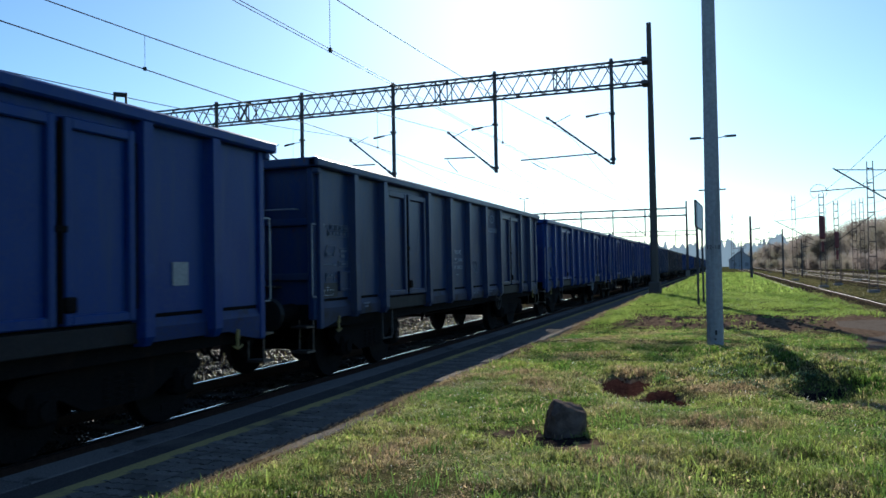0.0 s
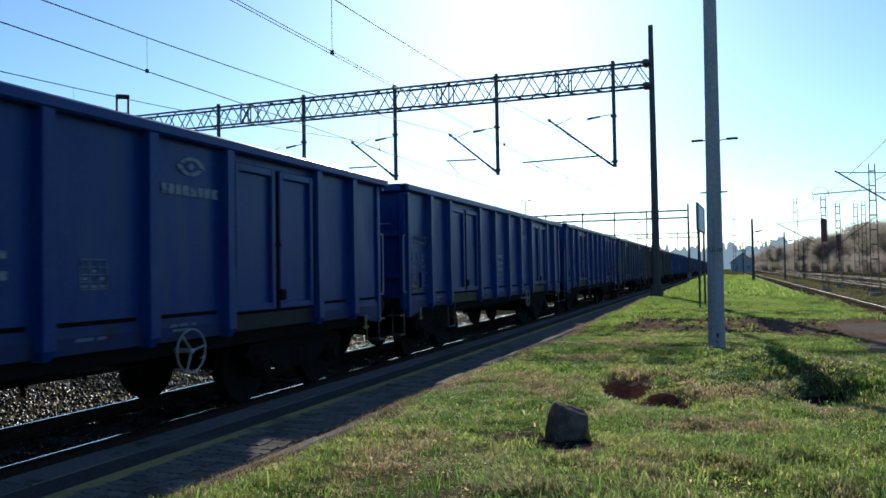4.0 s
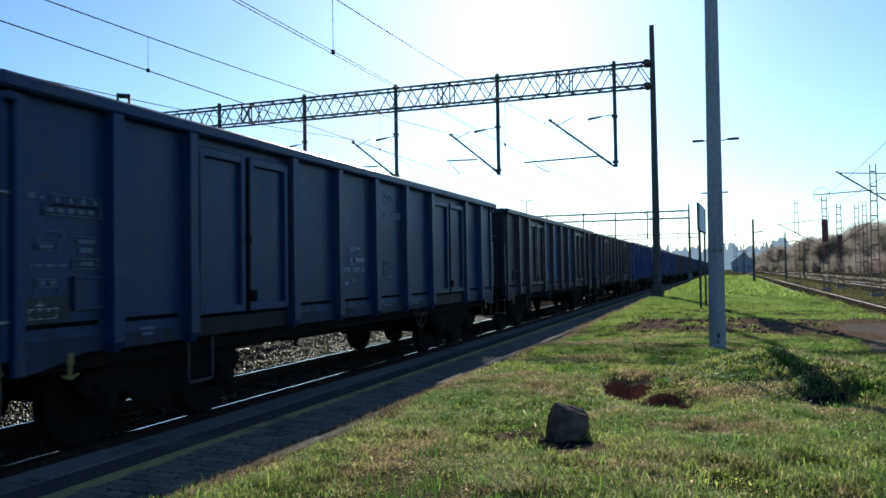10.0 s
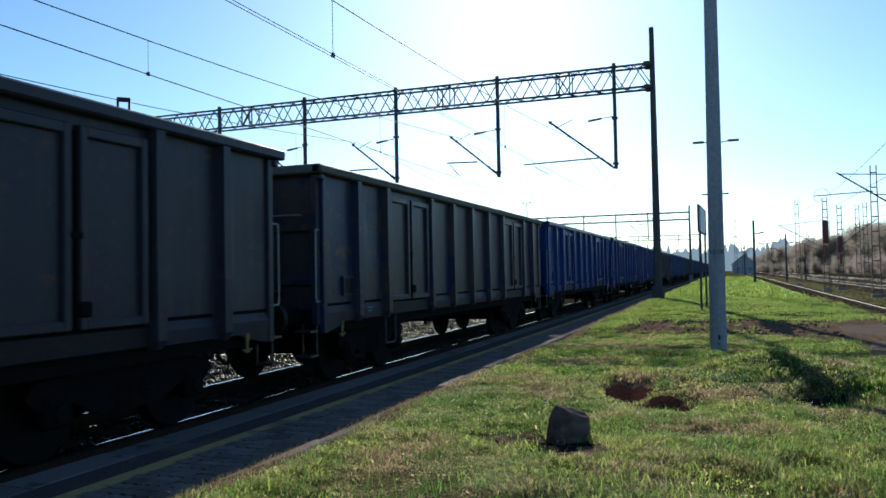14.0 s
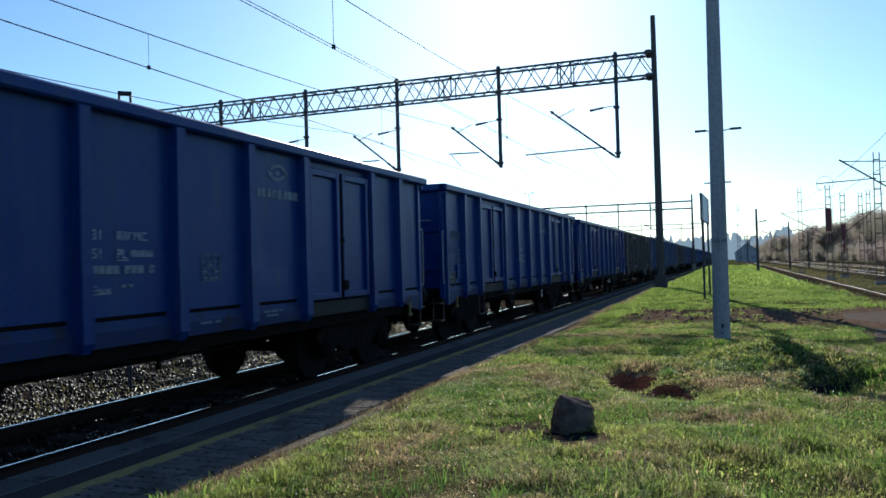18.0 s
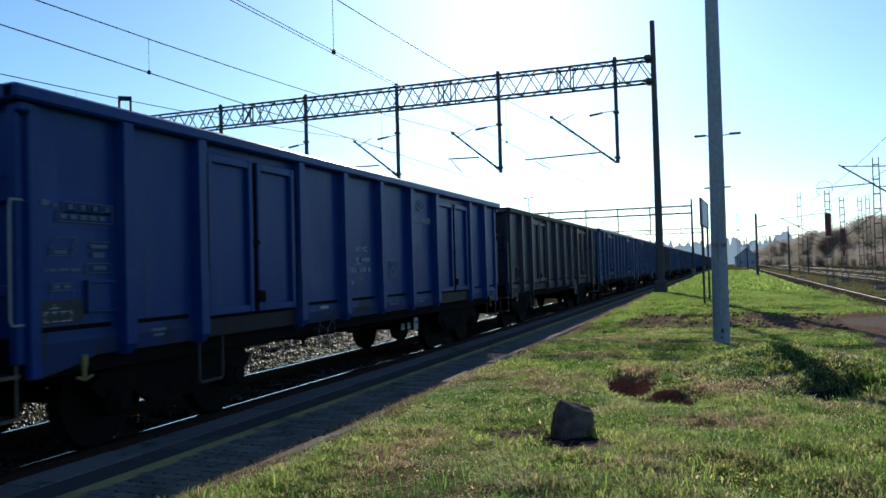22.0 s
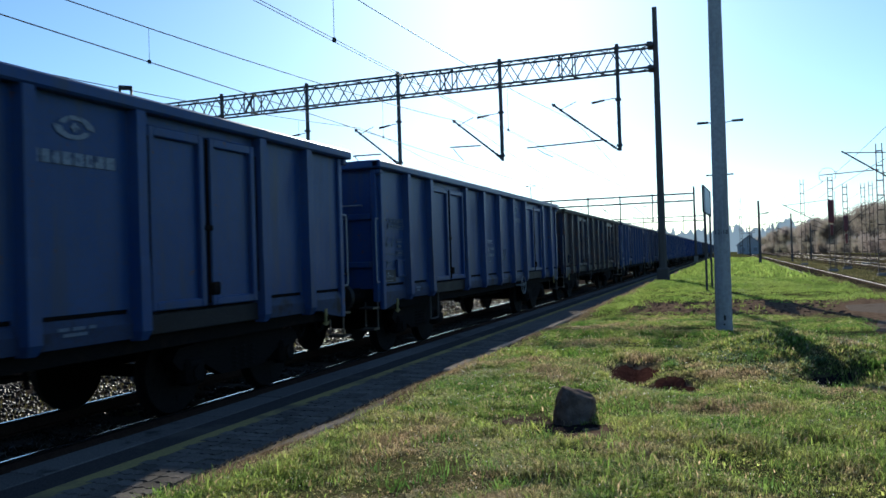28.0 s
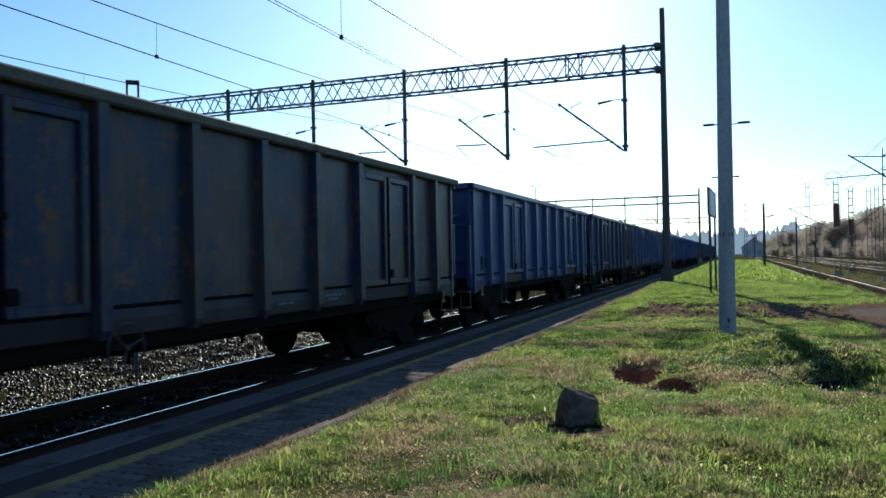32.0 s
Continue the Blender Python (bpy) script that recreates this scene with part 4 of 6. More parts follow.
def gantry(y, x_east, x_west, zt, zb, drops, top, pitch, detail, label):
    t = thing("catenary_gantry", label, "catenary gantry", None, "catenary gantries")
    tapered_mast(t, x_east, y, top, 0.35, 0.205)
    tapered_mast(t, x_west, y, top, 0.42, 0.26)
    for x in (x_east, x_west):
        part("footing", box(B(), x - 0.26, x + 0.26, y - 0.3, y + 0.3, -0.5, PLAT + 0.68, 0.05), CONCRETE if not detail else MAST, t, "dark concrete footing")
    d, cw = 0.35, (0.042 if detail else 0.075)
    for z in (zt, zb):
        for dy in (-d, d):
            part("chord", box(B(), x_west, x_east, y + dy - cw, y + dy + cw, z - cw, z + cw), STEEL, t)
    up = mesh_of("brace", bar(B(), (0, 0, zb), (pitch / 2, 0, zt), 0.042), STEEL)
    down = mesh_of("brace", bar(B(), (pitch / 2, 0, zt), (pitch, 0, zb), 0.042), STEEL)
    flat = mesh_of("brace", bar(B(), (0, -d, 0), (pitch / 2, d, 0), 0.035), STEEL)
    flat2 = mesh_of("brace", bar(B(), (pitch / 2, d, 0), (pitch, -d, 0), 0.035), STEEL)
    count = int((x_east - x_west) / pitch)
    for i in range(count):
        x = x_east - 0.15 - (i + 1) * pitch
        for dy in (-d, d) if detail else (-d,):
            for me in (up, down):
                part("brace", me, None, t).location = (x + (0.22 if dy > 0 else 0), y + dy, 0)
        if detail and x > -26:
            for z in (zt, zb):
                part("brace", flat, None, t).location = (x, y, z)
                part("brace", flat2, None, t).location = (x, y, z)
    if detail:
        for x in (-13.0, -24.6, -7.0):
            for dx in (-0.32, 0.32):
                for dy in (-d, d):
                    part("splice_bar", bar(B(), (x + dx, y + dy, zb), (x + dx, y + dy, zt), 0.05), STEEL, t)
            part("splice_bar", bar(B(), (x - 0.32, y - d, zb), (x + 0.32, y - d, zt), 0.05), STEEL, t)
            part("splice_bar", bar(B(), (x + 0.32, y - d, zb), (x - 0.32, y - d, zt), 0.05), STEEL, t)
        part("bracket", box(B(), x_east - 0.36, x_east - 0.1, y - 0.4, y + 0.4, zb - 0.1, zb + 0.1, 0.03), STEEL, t)
        part("bracket", box(B(), x_east - 0.36, x_east - 0.1, y - 0.4, y + 0.4, zt - 0.1, zt + 0.12, 0.03), STEEL, t)
    for x, foot in drops:
        post = part("drop_post", box(B(), x - 0.075, x + 0.075, y - 0.43, y - 0.27, foot, zt + 0.18, 0.012), STEEL, t, "hanging steel drop post")
        if detail:
            for z in (foot + 0.25, foot + 2.35, zb, zt):
                part("clamp", box(B(), x - 0.14, x + 0.12, y - 0.47, y - 0.23, z - 0.05, z + 0.05, 0.01), STEEL, post)
    return t


g1 = gantry(36.0, -2.93, -41.5, 11.02, 9.98, ((-4.62, 6.3), (-10.22, 6.25), (-15.62, 6.3), (-20.95, 6.3), (-26.4, 6.3)), 12.75, 1.28, True,
            "steel lattice gantry on concrete masts spanning the tracks")
for x, foot, tip, ins, reg, steady in (
        (-4.62, (-4.85, 6.47), (-7.72, 8.76), (-5.6, 8.66), (-8.99, 6.78, -5.4, 6.86), (-8.5, 6.68, -7.75, 6.25)),
        (-10.22, (-10.4, 6.5), (-12.72, 8.45), (-11.2, 8.5), (-12.9, 7.12, -11.3, 7.08), (-12.75, 7.05, -12.2, 6.4)),
        (-15.62, (-15.85, 6.6), (-18.15, 8.47), (-16.5, 8.48), (-18.3, 7.1, -16.7, 7.08), (-18.2, 7.05, -17.6, 6.4)),
        (-20.95, (-21.15, 6.6), (-23.45, 8.47), (-21.8, 8.48), (-23.6, 7.1, -22.0, 7.08), (-23.5, 7.05, -22.9, 6.4))):
    cantilever(g1, x, 36.0 - 0.33, foot, tip, ins, reg, steady)
g2 = gantry(105.0, -4.35, -33.0, 9.1, 8.15, ((-9.6, 5.6), (-13.8, 5.5), (-18.1, 5.5), (-23.2, 5.5)), 10.0, 1.6, False, "distant lattice gantry over the tracks")
for x in (-9.6, -13.8, -18.1):
    cantilever(g2, x, 104.6, (x - 0.2, 5.8), (x - 2.4, 7.7), (x - 1.0, 7.7), (x - 2.6, 6.3, x - 1.0, 6.3), (x - 2.4, 6.3, x - 1.8, 5.7))
gantry(175.0, -5.0, -33.0, 9.1, 8.15, ((-9.6, 5.6), (-13.8, 5.5), (-18.1, 5.5), (-23.2, 5.5)), 10.0, 2.0, False, "lattice gantry small with distance over the tracks")


def lane_marker():
    t = thing("track_marker", "small dark square marker frame on a slim post", "sign", pose(-9.35, 10.05, BED - 0.1, 0, 0, 40))
    part("post", tube(B(), (0, 0, 0), (0, 0, 4.3), 0.035, None, 8), STEEL, t)
    fb = B()
    for x in (-0.105, 0.07):
        box(fb, x, x + 0.035, -0.07, 0.07, 4.28, 4.95)
    for z in (4.28, 4.6, 4.9):
        box(fb, -0.105, 0.105, -0.07, 0.07, z, z + 0.05)
    part("frame", fb, NUMBER, t, "black square frame")
    part("slash_plate", bar(B(), (-0.07, 0, 4.62), (0.07, 0, 4.52), 0.02, 0.03), BOARD, t, "white slanted plate")


lane_marker()


# ---------------------------------------------------------------- overhead wires
def wire(name, label, x, height, y0, y1, r, step=4.0, dx=0.0):
    t = thing(name, label, "overhead wire", None, "overhead wires")
    ys_ = np.arange(y0, y1 + 0.1, step)
    rings, bm = [], B()
    for y in ys_:
        z = height(y)
        rings.append([bm.verts.new((x + dx + r * math.cos(a), y, z + r * math.sin(a))) for a in (0, 1.57, 3.14, 4.71)])
    for a, b in zip(rings, rings[1:]):
        for i in range(4):
            bm.faces.new((a[i], a[(i + 1) % 4], b[(i + 1) % 4], b[i]))
    part("strand", bm, WIRE, t)
    return t


def span(z0, z1, mid=1.5, half=34.5):
    """A messenger wire hung between gantries 69 m apart."""
    return lambda y: z0 + (z1 - z0) * ((((y - mid + half) % (2 * half)) - half) / half) ** 2


for x, zc, mess, r, spots in ((TRACK, lambda y: 5.64 + 0.0006 * (y - 1.5) ** 2 / 4, span(6.55, 7.9), 0.012, (-8.0, 12.35, 24.0)), (-12.05, lambda y: 6.22 + 0.0, span(6.8, 8.3), 0.013, (13.7, 26.0)),
                              (-17.5, lambda y: 6.2 + 0.0, span(6.75, 8.5), 0.013, (16.9, 29.0))):
    if x == TRACK:
        wire("contact_wire", "double copper contact wire over the train", x, zc, -40, 330, 0.0075, 6.0, -0.045)
        wire("contact_wire", "double copper contact wire over the train", x, zc, -40, 330, 0.0075, 6.0, 0.045)
    else:
        wire("contact_wire", "copper contact wire over a neighbouring track", x, zc, -40, 330, 0.013, 6.0)
    me = wire("messenger_wire", "sagging messenger wire with droppers", x, mess, -40, 330, r, 3.0)
    for y in spots:
        part("dropper", tube(B(), (x, y, zc(y)), (x, y, mess(y)), 0.006, None, 4), WIRE, me)
        part("clip", box(B(), x - 0.025, x + 0.025, y - 0.03, y + 0.03, zc(y) - 0.03, zc(y) + 0.05), STEEL, me, "dark clamp")


# ---------------------------------------------------------------- masts and signals of the side tracks
def lattice_mast(t, x, y, top, w0=0.42, w1=0.24, n=10, foot=-0.2):
    for s in (-1, 1):
        part("upright", bar(B(), (x + s * w0 / 2, y, foot), (x + s * w1 / 2, y, top), 0.052), LATTICE, t)
    for i in range(n):
        z = foot + (top - foot) * (i + 0.5) / n
        w = w0 + (w1 - w0) * (i + 0.5) / n
        part("batten", box(B(), x - w / 2, x + w / 2, y - 0.025, y + 0.025, z - 0.035, z + 0.035), LATTICE, t)
    part("footing", box(B(), x - 0.32, x + 0.32, y - 0.28, y + 0.28, foot - 0.3, foot + 0.2, 0.04), CONCRETE, t, "concrete footing")


def signal_mast(x, y, top, head, label, loop=False):
    t = thing("railway_signal", label, "railway signal", None, "signals of the side tracks")
    lattice_mast(t, x, y, top, 0.34, 0.30, 12)
    hb = box(B(), x - head[2], x + head[2], y - 0.16, y + 0.1, head[0], head[1], 0.1)
    hd = part("signal_head", hb, SIGNAL, t, "red-brown signal head seen from behind")
    part("visor", tube(B(), (x, y + 0.1, head[1] - 0.35), (x, y + 0.35, head[1] - 0.37), 0.13, None, 10), SIGNAL, hd)
    part("cable_box", box(B(), x - 0.09, x + 0.09, y - 0.2, y - 0.05, head[0] - 0.9, head[0] - 0.15, 0.02), SIGNAL, t)
    part("ladder_rail", bent(B(), [(x + 0.26, y - 0.1, 0), (x + 0.26, y - 0.1, head[1] + 0.6)], 0.018, 5), LATTICE, t)
    if loop:
        pts = [(x - 0.1 + 0.55 * math.cos(a), y + 0.5, top + 0.15 + 0.55 * math.sin(a)) for a in np.linspace(-0.6, 4.2, 15)]
        part("safety_hoop", bent(B(), pts, 0.016, 4), LATTICE, t, "thin wire hoop")


signal_mast(6.75, 61.0, 6.6, (3.3, 4.95, 0.21), "lattice signal mast with a red-brown head and wire hoop", True)
signal_mast(8.3, 66.0, 6.4, (2.7, 4.0, 0.15), "narrow lattice signal mast with battens and a red head")


def catenary_mast(x, y, top, arms, label, w0=0.45, w1=0.3):
    t = thing("catenary_mast", label, "catenary mast", None, "masts of the side tracks")
    lattice_mast(t, x, y, top, w0, w1, 9)
    for p, q, r in arms:
        part("cantilever_tube", tube(B(), (p[0], y, p[1]), (q[0], y, q[1]), r, None, 6), LATTICE, t)
    return t


catenary_mast(8.12, 50.0, 7.45, (((6.2, 7.15), (9.6, 4.72), 0.045), ((6.3, 7.05), (9.4, 6.85), 0.03), ((8.1, 5.75), (9.6, 5.7), 0.03), ((5.0, 5.82), (8.1, 5.95), 0.03)), "lattice catenary mast with long bracket tubes")
catenary_mast(6.85, 85.0, 8.45, (((5.0, 6.0), (8.6, 3.9), 0.04), ((5.2, 5.9), (9.4, 6.3), 0.03)), "slim lattice catenary mast")
catenary_mast(11.55, 80.0, 7.35, (((9.2, 2.9), (13.2, 6.0), 0.04),), "lattice catenary mast by the woods", 0.4, 0.3)
catenary_mast(12.35, 81.0, 7.6, (), "lattice catenary mast by the woods", 0.4, 0.3)
catenary_mast(1.15, 100.0, 7.8, (((0.2, 5.4), (3.0, 5.5), 0.03),), "far thin lattice mast", 0.32, 0.2)
catenary_mast(7.9, 150.0, 7.6, (((5.6, 6.2), (9.6, 4.4), 0.05), ((5.9, 6.0), (9.2, 6.2), 0.04)), "small far lattice mast with bracket tubes", 0.4, 0.28)
catenary_mast(12.8, 140.0, 7.2, (((10.6, 6.0), (14.6, 4.4), 0.05),), "small far lattice mast with a bracket tube", 0.4, 0.28)
catenary_mast(3.7, 190.0, 8.4, (((1.6, 6.2), (5.6, 6.3), 0.05), ((2.0, 5.2), (5.2, 5.3), 0.05)), "small far lattice mast with cross arms", 0.4, 0.28)
catenary_mast(10.0, 210.0, 8.0, (((7.6, 6.4), (12.0, 6.5), 0.05),), "small far lattice mast with cross arms", 0.4, 0.28)
for x, y, top, r, lab in ((2.42, 75.0, 5.95, 0.13, "dark wooden pole at the end of the meadow"), (7.1, 105.0, 5.9, 0.12, "dark wooden pole between the side tracks"), (10.4, 118, 5.0, 0.11, "dark wooden pole small with distance"),
                          (-0.3, 130.0, 6.4, 0.12, "dark wooden pole small with distance"), (4.6, 140.0, 6.8, 0.12, "dark wooden pole small with distance"), (3.2, 150, 6.0, 0.1, "dark wooden pole small with distance")):
    t = thing("line_pole", lab, "pole", None, "poles along the side track")
    part("shaft", tube(B(), (x, y, -0.3), (x, y, top), r, r * 0.7, 8), MAST, t)
    part("lamp_arm", tube(B(), (x, y, top - 1.25), (x + 0.85, y, top - 1.1), 0.03, 0.07, 6), STEEL, t)
for x, zc, sag in ((5.0, 4.55, span(5.3, 6.7, 45.0, 34.5)), (11.4, 5.5, span(6.0, 6.6, 45.0, 34.5))):
    wire("contact_wire", "thin contact wire over the side track", x, lambda y, z=zc: z, -40, 250, 0.012, 10.0)
    wire("messenger_wire", "sagging messenger wire over the side track", x, sag, -40, 250, 0.012, 4.0)


# ---------------------------------------------------------------- woods and house in the distance
def tree_mesh(seed, h, spread, leaves, size, fir=False):
    rng = random.Random(seed)
    trunk, V = B(), []
    tube(trunk, (0, 0, -0.3), (0, 0, h * (0.9 if fir else 0.55)), h * 0.022, h * 0.008, 7)
    tips = []
    if fir:
        for i in range(int(leaves)):
            z = h * (0.12 + 0.88 * rng.random())
            r = spread * (1 - z / h) ** 0.85 * rng.uniform(0.15, 1.0) + 0.05
            a = rng.uniform(0, 6.283)
            tips.append((r * math.cos(a), r * math.sin(a), z - 0.12 * r))
    else:
        limbs = []
        for i in range(9):
            a, z = rng.uniform(0, 6.283), h * rng.uniform(0.28, 0.55)
            q = Vector((math.cos(a) * spread * rng.uniform(0.35, 0.8), math.sin(a) * spread * rng.uniform(0.35, 0.8), h * rng.uniform(0.55, 0.92)))
            tube(trunk, (0, 0, z), q, h * 0.009, h * 0.003, 5)
            limbs.append(q)
            for _ in range(3):
                q2 = q + Vector((rng.uniform(-1, 1), rng.uniform(-1, 1), rng.uniform(0.1, 0.9))) * spread * 0.38
                tube(trunk, q, q2, h * 0.004, h * 0.0015, 4)
                limbs.append(q2)
        for i in range(int(leaves)):
            c = rng.choice(limbs)
            g = spread * 0.30
            tips.append((c.x + rng.gauss(0, g), c.y + rng.gauss(0, g), c.z + rng.gauss(0, g * 0.8)))
    for x, y, z in tips:
        a, b = rng.uniform(0, 6.283), rng.uniform(-0.9, 0.9)
        s = size * rng.uniform(0.5, 1.3)
        ux, uy, uz = math.cos(a) * s, math.sin(a) * s, 0.0
        vx, vy, vz = -math.sin(a) * math.sin(b) * s * 0.7, math.cos(a) * math.sin(b) * s * 0.7, math.cos(b) * s * 0.7
        V += [(x - ux, y - uy, z), (x + vx, y + vy, z + vz), (x + ux, y + uy, z), (x - vx, y - vy, z - vz)]
    V = np.array(V)
    return mesh_of("trunk", trunk, BARK), arrays_mesh("crown", V, np.arange(len(V)).reshape(-1, 4), FIR if fir else WOODS)


TREES = [tree_mesh(i, 11.0, 3.6, 8500, 0.115) for i in range(3)] + [tree_mesh(7, 13.0, 2.4, 1500, 0.34, True)]


def thicket_mesh(seed):
    """Undergrowth and young trees, leafy down to the ground."""
    rng = random.Random(seed)
    trunk, V = B(), []
    stems = []
    for i in range(7):
        a, r = rng.uniform(0, 6.283), rng.uniform(0.2, 2.6)
        q = Vector((r * math.cos(a) * 1.3, r * math.sin(a) * 1.3, rng.uniform(2.0, 5.0)))
        tube(trunk, (q.x * 0.6, q.y * 0.6, -0.3), q, 0.07, 0.02, 5)
        stems += [(Vector((q.x * 0.6, q.y * 0.6, 0)), q)]
    for i in range(5600):
        p, q = rng.choice(stems)
        c = p.lerp(q, rng.uniform(0.05, 1.1)) + Vector((rng.gauss(0, 0.7), rng.gauss(0, 0.7), rng.gauss(0, 0.35)))
        a, b, s = rng.uniform(0, 6.283), rng.uniform(-0.9, 0.9), rng.uniform(0.06, 0.15)
        u = Vector((math.cos(a), math.sin(a), 0)) * s
        v = Vector((-math.sin(a) * math.sin(b), math.cos(a) * math.sin(b), math.cos(b))) * s * 0.7
        V += [c - u, c + v, c + u, c - v]
    V = np.array([tuple(v) for v in V])
    V[:, 2] = np.maximum(V[:, 2], 0.02)
    return mesh_of("trunk", trunk, BARK), arrays_mesh("crown", V, np.arange(len(V)).reshape(-1, 4), WOODS)


THICKETS = [thicket_mesh(i) for i in range(2)]


def tree(x, y, z, size, kind, turn, label, group, name="tree"):
    t = thing(name, label, name, Matrix.Translation((x, y, z)) @ Matrix.Rotation(turn, 4, "Z"), group)
    t.scale = (size, size, size)
    meshes = THICKETS[kind] if name == "bush" else TREES[kind]
    part("trunk", meshes[0], None, t)
    part("crown", meshes[1], None, t)


rt = random.Random(12)
# the wood that closes the yard on the east side
for i in range(84):
    k = (i + rt.random()) / 84
    y = 150 + 230 * k
    back = rt.uniform(0, 16)
    x = 37 - 0.115 * (y - 150) + back
    size = (0.055 * 150 - 0.014 * (y - 150)) / 11 * 1.25 * rt.uniform(0.8, 1.2) * (1 + back / 60)
    tree(x, y, -0.3, size, rt.randrange(3), rt.uniform(0, 6.28), "thin-leaved brownish autumn tree at the edge of the sidings", "woods along the sidings")
for i in range(36):
    k = (i + rt.random()) / 36
    y = 140 + 240 * k
    tree(36 - 0.115 * (y - 150) + rt.uniform(-2, 3), y, -0.3, rt.uniform(0.6, 1.1) * (1 - 0.35 * k), rt.randrange(2), rt.uniform(0, 6.28), "tangled brown bush below the wood", "undergrowth of the wood", "bush")
# the distance: a ragged line of far woods, haze put into pale colour and glow
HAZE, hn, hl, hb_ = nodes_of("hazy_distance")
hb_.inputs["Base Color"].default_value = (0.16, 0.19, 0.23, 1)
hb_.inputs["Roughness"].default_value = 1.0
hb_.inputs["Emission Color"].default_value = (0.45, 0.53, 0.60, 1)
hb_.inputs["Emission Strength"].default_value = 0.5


def ridge(y, lo, hi, seed, x0, x1, step, tone=HAZE):
    """The outline of a far wood: round and pointed crowns side by side."""
    rng = random.Random(seed)
    n = int((x1 - x0) / step)
    h = [lo * 0.55] * (n + 1)
    x = x0
    while x < x1:
        w = rng.uniform(1.3, 3.4) * (y / 600)
        top = lo + (hi - lo) * min(1, max(0, 0.35 + 0.5 * noise.noise(Vector((x * 0.02, seed, 0))) + rng.uniform(-0.35, 0.4)))
        fir = rng.random() < 0.5
        for i in range(max(0, int((x - w - x0) / step)), min(n, int((x + w - x0) / step) + 1) + 1):
            if i > n:
                continue
            u = abs(x0 + i * step - x) / w
            if u < 1:
                v = top * ((1.1 - 0.75 * u) if fir else (0.55 + 0.45 * math.sqrt(1 - u * u)) * rng.uniform(0.965, 1.02))
                h[i] = max(h[i], v)
        x += w * rng.uniform(0.5, 1.3)
    bm, prev = B(), None
    for i, z in enumerate(h):
        cur = (bm.verts.new((x0 + i * step, y, -2)), bm.verts.new((x0 + i * step, y, z)))
        if prev:
            bm.faces.new((prev[0], cur[0], cur[1], prev[1]))
        prev = cur
    solid("backdrop", bm, tone, "far woods on the horizon with the haze painted in", "distant woods", kind="structure")


# nearer woods: a bluish emission stands in for the haze before them
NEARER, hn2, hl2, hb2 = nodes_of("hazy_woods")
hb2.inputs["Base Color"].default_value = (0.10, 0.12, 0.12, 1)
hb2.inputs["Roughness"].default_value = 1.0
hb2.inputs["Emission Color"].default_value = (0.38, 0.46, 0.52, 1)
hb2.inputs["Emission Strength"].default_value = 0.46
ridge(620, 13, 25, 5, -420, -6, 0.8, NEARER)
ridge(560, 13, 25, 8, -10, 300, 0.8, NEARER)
# a backdrop tone whose emission paints haze over the trees
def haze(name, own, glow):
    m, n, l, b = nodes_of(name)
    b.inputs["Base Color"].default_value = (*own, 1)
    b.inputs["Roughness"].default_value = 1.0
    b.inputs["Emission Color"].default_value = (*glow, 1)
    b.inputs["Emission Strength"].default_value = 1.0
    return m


# the mauve wood beyond the sidings, its haze painted in as tone and emission
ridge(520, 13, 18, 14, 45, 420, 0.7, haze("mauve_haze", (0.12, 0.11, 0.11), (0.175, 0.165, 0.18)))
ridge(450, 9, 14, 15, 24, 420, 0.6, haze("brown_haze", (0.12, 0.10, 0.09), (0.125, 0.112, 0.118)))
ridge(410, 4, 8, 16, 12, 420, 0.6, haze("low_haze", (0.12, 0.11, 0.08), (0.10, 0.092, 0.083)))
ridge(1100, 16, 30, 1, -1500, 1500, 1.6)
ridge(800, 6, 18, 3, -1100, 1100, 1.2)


# unseen tree screen added south to cut sky light, open where the tracks run
LIGHT_SCREEN = surface("dark_wood_edge", (0.018, 0.026, 0.012), (0.045, 0.055, 0.026), 2.5, 0.3, 0.95, 0.0, 0.6, depth=0.2)
for x0, x1, seed in ((-2.4, 78.0, 41), (-78.0, -21.0, 42)):
    wb_, prev, rb_ = B(), None, random.Random(seed)
    for i in range(int((x1 - x0) / 0.5) + 1):
        x = x0 + 0.5 * i
        y = -22.0 + 1.5 * noise.noise(Vector((x * 0.3, seed, 0)))
        top = 8.0 + 2.0 * noise.noise(Vector((x * 0.12, seed, 5))) + 1.6 * noise.noise(Vector((x * 0.7, seed, 9))) + rb_.uniform(-0.4, 0.4)
        cur = [wb_.verts.new(q) for q in ((x, y, -0.5), (x, y - 1.0, top), (x, y - 5.0, top * 0.85), (x, y - 6.0, -0.5))]
        if prev:
            for a, b in ((0, 1), (1, 2), (2, 3)):
                wb_.faces.new((prev[a], cur[a], cur[b], prev[b]))
        else:
            wb_.faces.new(cur)
        prev = cur
    wb_.faces.new(prev[::-1])
    solid("backdrop", wb_, LIGHT_SCREEN, "unseen tree-shaped screen added to cut the south sky light", "distant woods", kind="structure")


